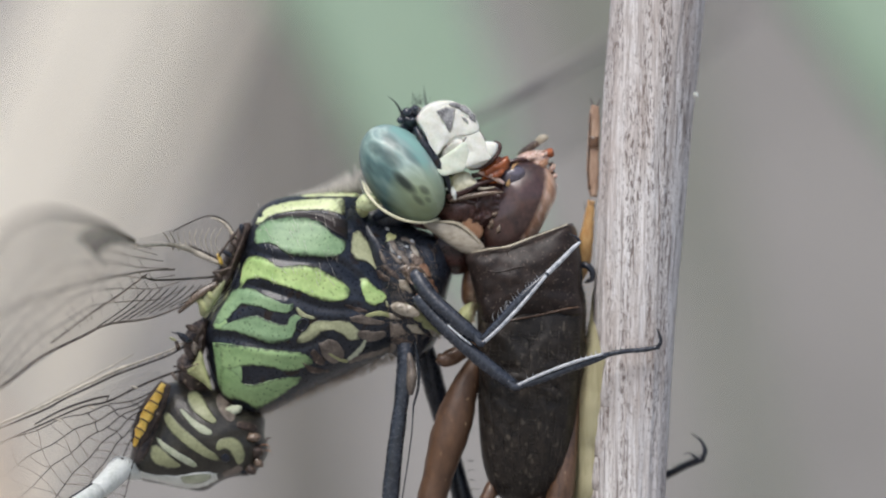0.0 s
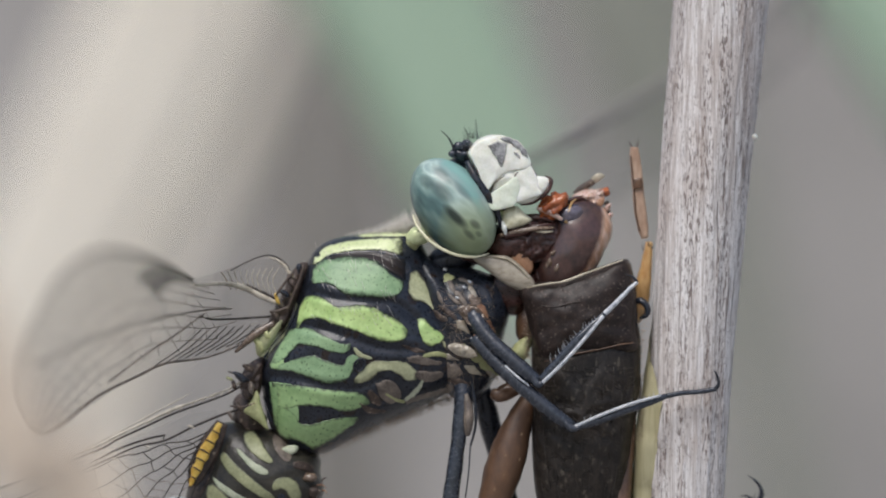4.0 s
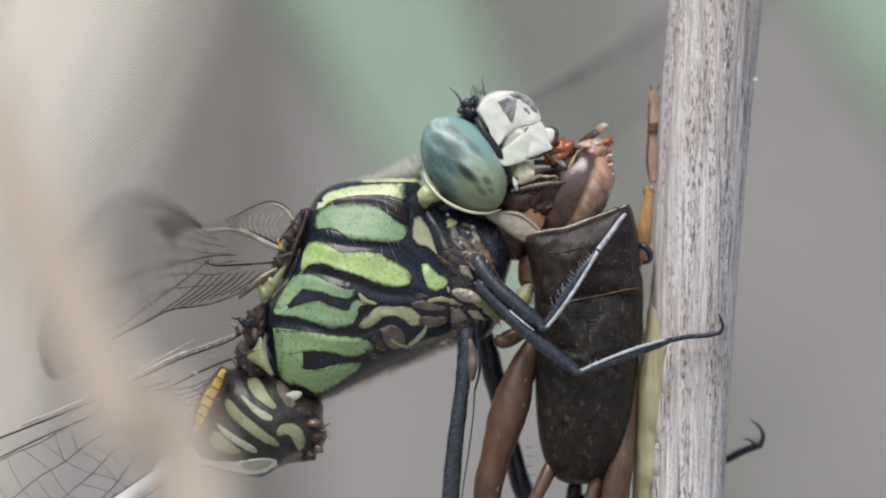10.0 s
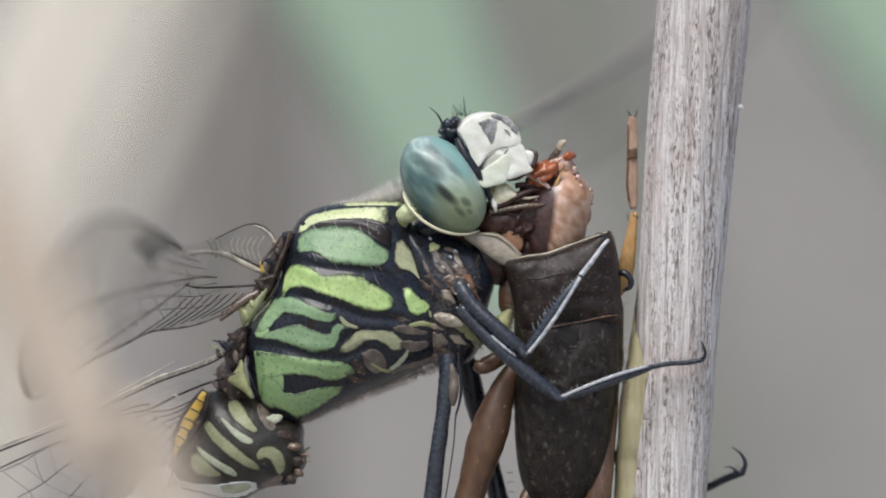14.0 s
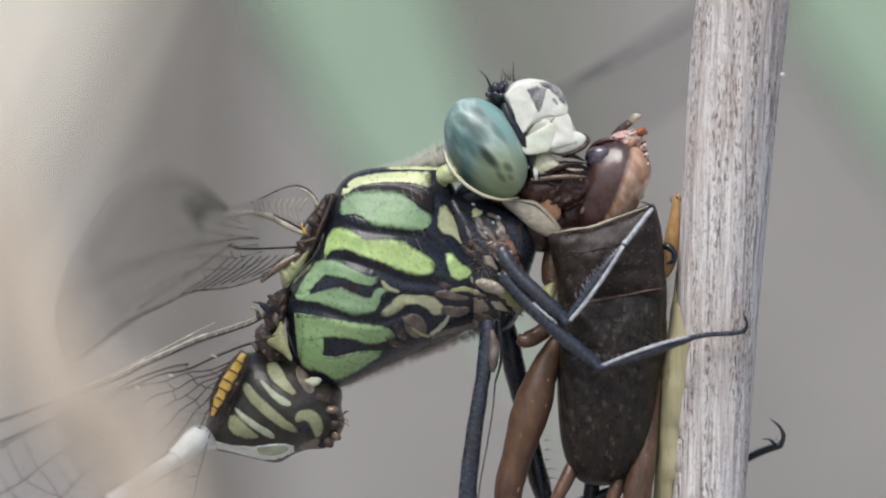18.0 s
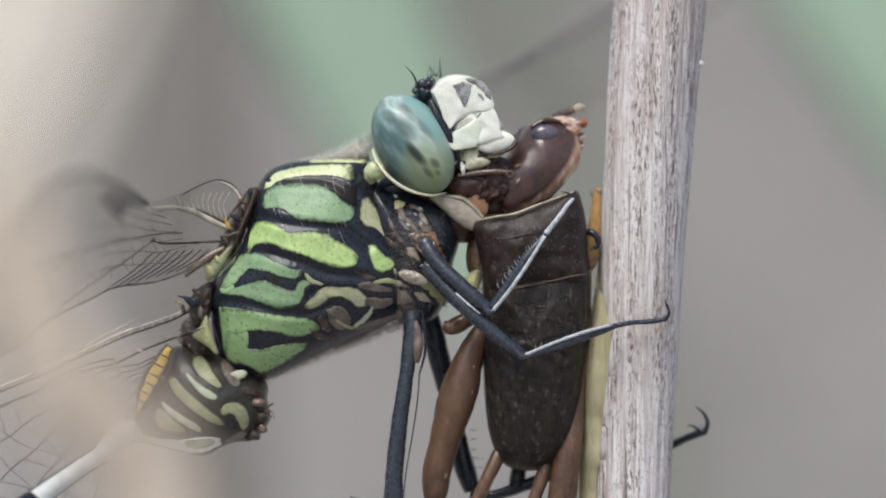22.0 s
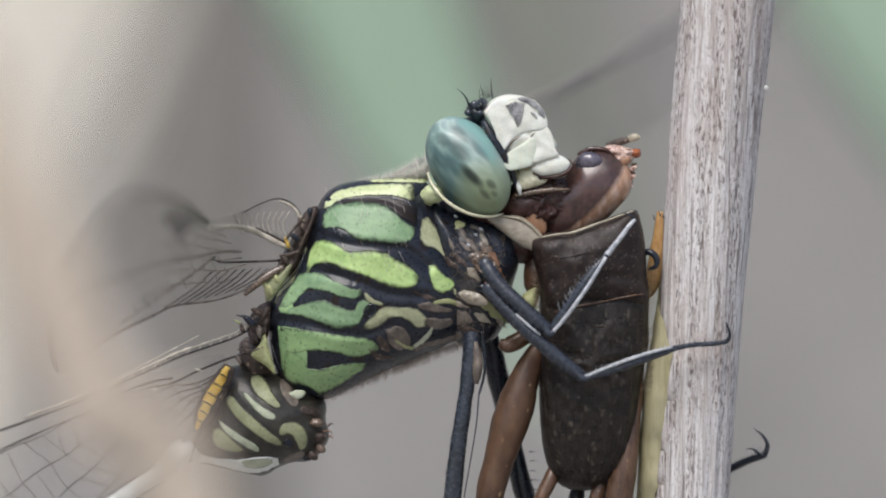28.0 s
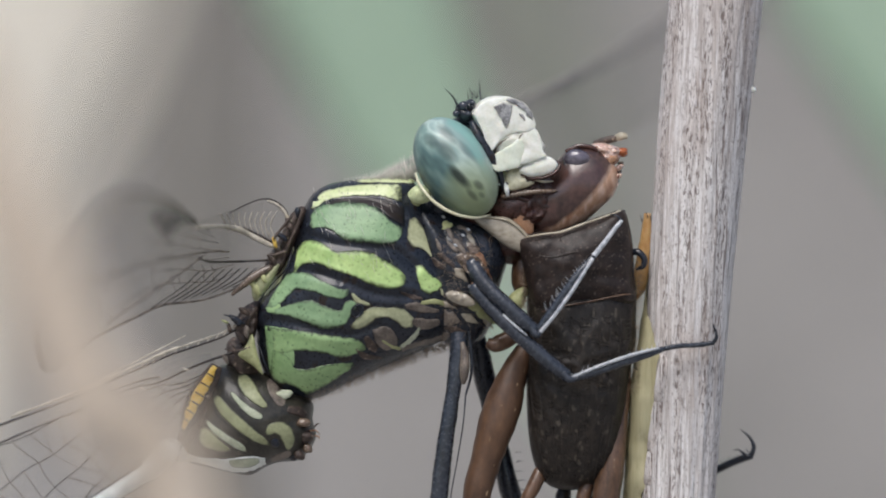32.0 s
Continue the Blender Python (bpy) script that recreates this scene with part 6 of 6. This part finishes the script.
# how the cricket is tugged: seconds, to the right, down
TUG = ((0, 5, 12), (0.5, 9, 10), (1, -3, 8), (1.5, 2, 10), (2, 4, 12), (2.5, 4, 12), (3, -7, 7), (3.5, -12, 1), (4, 0, 2), (4.5, -10, 8), (6.5, 16, -2), (7, 22, 2), (7.5, 11, 4), (8, 2, 4), (8.5, -6, -2), (9, 2, 9), (9.5, 6, 6), (10, 0, 4),
       (10.5, 0, 10), (11, -4, 7), (11.5, 3, 10), (12, -12, 9), (12.5, -9, 10), (13, -9, 13), (13.5, -11, 15), (14, -4, 5), (14.5, -8, 10), (16.5, -1, 6), (17, -4, 11), (18, 0, 14), (19, 2, 13), (20, 6, 15), (21, 2, 11), (22, 3, 8), (22.5, 6, 16),
       (23, 4, 15), (23.5, 1, 5), (24, 0, 0), (24.5, -3, -2), (25, -3, 1), (25.5, -4, -2), (27.5, 2, 2), (28, -2, 2), (29, 0, 0), (29.5, 2, 2), (30, -1, -2), (31, -2, -1), (31.5, -2, -3), (32, -1, 0))


def lerp(rows, t):
    """The numbers of rows of (seconds, ...) at a time between them."""
    a = np.array(rows, float)
    return [float(np.interp(t, a[:, 0], a[:, k])) for k in range(1, a.shape[1])]


def loose(ob, at, t, du, dv, roll, yaw=0.0, back=0.0):
    """A pose of a part of the cricket that does not follow the tugs at its body."""
    x, y = lerp(TUG, t)
    return about(ob, at, du - x, dv - y, roll, yaw, back)


def motions():
    # the stalk sways with all that clings to it; the dragonfly also lifts its body about its feet, and tugs the cricket to and fro
    sway = [(row[0], row[7]) for row in PATH]
    times = [row[0] for row in PATH]
    at = ORIGIN[PLANT.name]
    walk(PLANT, [(t, Matrix.Translation(at + Vector((x, 0, 0)))) for t, x in sway])
    at, pivot = ORIGIN[fly.name], P(930, 500, -80)
    rows = []
    for t, x in sway:
        dv, roll = lerp(BODY, t)
        rows.append((t, Matrix.Translation(pivot + Vector((x, 0, -dv * S))) @ pose(0, 0, 0, 0, -roll, 0) @ Matrix.Translation(at - pivot)))
    walk(fly, rows)
    at = ORIGIN[cricket.name]
    rows = []
    for t, x in sway:
        du, dv = lerp(TUG, t)
        rows.append((t, Matrix.Translation(at + Vector((x + du * S, 0, -dv * S)))))
    walk(cricket, rows)
    # the morsel is worked about in the jaws, and then drawn in behind the upper lip
    bite = ((0, -6, 14, 10, 0, 0), (1, -4, 10, 0, 0, 0), (2, -8, 12, 10, 0, 0), (3, -4, 8, 0, 0, 0), (4, -6, 6, 10, 0, 0), (7, -2, 12, 0, 0, 0), (9, 2, 8, 10, 0, 0), (10, 0, 6, 0, 0, 0), (11, -16, 4, -20, 0, 0),
            (12, -4, 0, 0, 0, 0), (13, 0, 0, 0, 0, 0), (14, 0, 2, 4, 0, 0), (16, -12, 16, 20, 0, 20), (17, -34, 44, 30, 0, 40), (18, -58, 72, 40, 0, 70), (25, -60, 74, 44, 0, 70), (32, -60, 74, 40, 0, 70))
    walk(MORSEL, [(t, loose(MORSEL, MORSEL_AT, t, *lerp(bite, t))) for t in times])
    # the straw in front leans a little in the wind, about its foot, and drifts nearer to the camera later on
    at = ORIGIN[STRAW.name]
    walk(STRAW, [(t, Matrix.Translation(at - Vector((0, near * S, 0))) @ pose(0, 0, 0, 0, lean * 0.00356, 0)) for t, lean, near in (
        (0, 0, 0), (3, 10, 0), (4, 20, 0), (6.5, 16, 0), (7, -4, 0), (8, 14, 0), (9, 0, 0), (10, -4, 0), (11, -30, 0), (12, -12, 0), (13, -34, 0), (14, -20, 0), (17, -11, 300), (18, 2, 600), (19, 32, 900), (20, 84, 1200), (22, 80, 1200), (24, 98, 1200), (25, 84, 1100), (28, 22, 600), (30, 25, 600), (32, 28, 600))])
    # the fore leg's shin is laid flatter at first, and then draws up along the prey
    base, knee = ORIGIN[FORE.name], P(860, 532, -120)
    for ob in FORE.children:
        if ob.name.split(".")[0] in ("tibia", "tibia_edge", "tarsus", "claw", "spine"):
            mid = ORIGIN[ob.name]
            walk(ob, [(t, Matrix.Translation(knee - base) @ pose(0, 0, 0, 0, turn, 0) @ Matrix.Translation(mid - knee)) for t, turn in ((0, 9), (4.5, 8), (6.5, 1), (8, 0), (32, 0))])
    walk(LABRUM, [(t, about(LABRUM, LABRUM_AT, du, dv, roll)) for t, du, dv, roll in (
        (0, -4, -16, 28), (2, -2, -18, 30), (4, -4, -16, 29), (7, -6, -18, 34), (10, -9, -18, 35), (13, -11, -18, 36), (14.5, -10, -17, 34), (17, -2, -12, 20), (18, -4, -12, 14), (19, -2, -10, 10), (20, 0, -8, 8), (21, 0, -8, 10), (22, 0, -6, 10), (23, 2, -4, 18), (24, 4, 0, 24), (25, 4, -2, 24), (28, 0, 0, 2), (30, 0, 0, 0), (32, 0, 0, 4))])
    nod = (
        (0, 6, 14, 24, 12), (1, -6, 18, 18, 12), (2, -4, 12, 12, 12), (3, -6, 8, 22, 14), (4, 2, 10, 24, 16), (5.5, 8, 6, 18, 12), (7, 12, 2, 10, 8), (8, 14, 12, 28, 0), (9, 14, 14, 28, -8),
        (10, 4, 18, 22, -14), (11, 8, 20, 30, -18), (12, 0, 22, 40, -28), (13, 6, 16, 42, -28), (14, 4, 14, 40, -28), (17, 6, 14, 34, -22), (18, 26, 16, 26, -14),
        (19, 28, 12, 22, -10), (20, 34, 14, 19, -4), (21, 34, 2, 14, 6), (22, 28, -6, 8, 16), (23, 34, -8, 2, 18), (24, 2, -16, -4, 16), (25, -6, -6, -3, 2), (28, 6, 4, 6, -2), (29, 10, 4, 6, -2), (30, 6, -2, 2, 0), (31, 4, 0, 8, -4), (32, 2, -3, 4, 0))
    walk(CHEAD, [(t, loose(CHEAD, CH_AT, t, *lerp(nod, t), 22)) for t in times])
    walk(HEAD, [(t, about(HEAD, HEAD_AT, du, dv, roll)) for t, du, dv, roll in (
        (0, 7, -8, -1.2), (0.5, 5, -6, -0.7), (1, 6, -6, -0.2), (2, 5, -6, -1.2), (3, 3, -7, -0.8), (3.5, 1, -12, -1.3), (4, -6, -20, -1.8), (4.5, -8, -25, -1.7), (6.5, 8, 2, -1.3), (7, 8, 0, -1.2), (8, 11, 3, -0.9), (9, 11, 2, -0.6),
        (10, 8, 2, -0.6), (11, 8, -1, -0.6), (12, 5, 3, -0.9), (13, 6, -2, -1.2), (14, 1, -5, -1.2), (14.5, -3, -9, -1.6), (16.5, -12, -13, -4), (17, -10, -15, -4.5), (18, -5, -13, -5), (19, -1, -16, -5), (20, 2, -13, -4.5),
        (21, 6, -9, -5), (22, 5, -6, -5), (23, 5, -1, -5.5), (24, 5, -5, -5), (25, 4, -7, -4.5), (25.5, 3, -7, -4.2), (27.5, -2, 1, -2), (30, -2, 1, -2.4), (32, -2, 1, -2.4))])
    rows = []
    for i in range(65):
        t = i * 0.5
        k = math.sin(t * 4.1) * 0.5 + math.sin(t * 2.3 + 1) * 0.5
        rows.append((t, about(JAW, JAW_AT, 2 * k, 3 * k, 6 * k)))
    walk(JAW, rows)
    reach = ((0, 0, 0, 0), (14, 0, 0, 0), (17, 2, 6, 0), (18, 8, 24, 2), (19, 10, 32, 4), (32, 12, 34, 4))
    walk(FLEG, [(t, loose(FLEG, FLEG_AT, t, *lerp(reach, t))) for t in times])
    kick = (
        (0, 4, 0, 0), (2, 18, 0, -3), (3, -6, -10, 6), (4, -8, 0, 8), (5, -4, 0, 4), (7, 22, 0, -8), (8, 0, 0, 0), (9, 2, 0, 0), (10, 4, 0, 0), (11, -4, 0, 2), (13, 0, 0, 0), (14, -2, 0, 2), (17, 6, 0, 0), (18, 30, 0, -6), (19, 34, 0, -8), (32, 40, 10, -10))
    walk(SHIN, [(t, loose(SHIN, SHIN_AT, t, *lerp(kick, t))) for t in times])


motions()
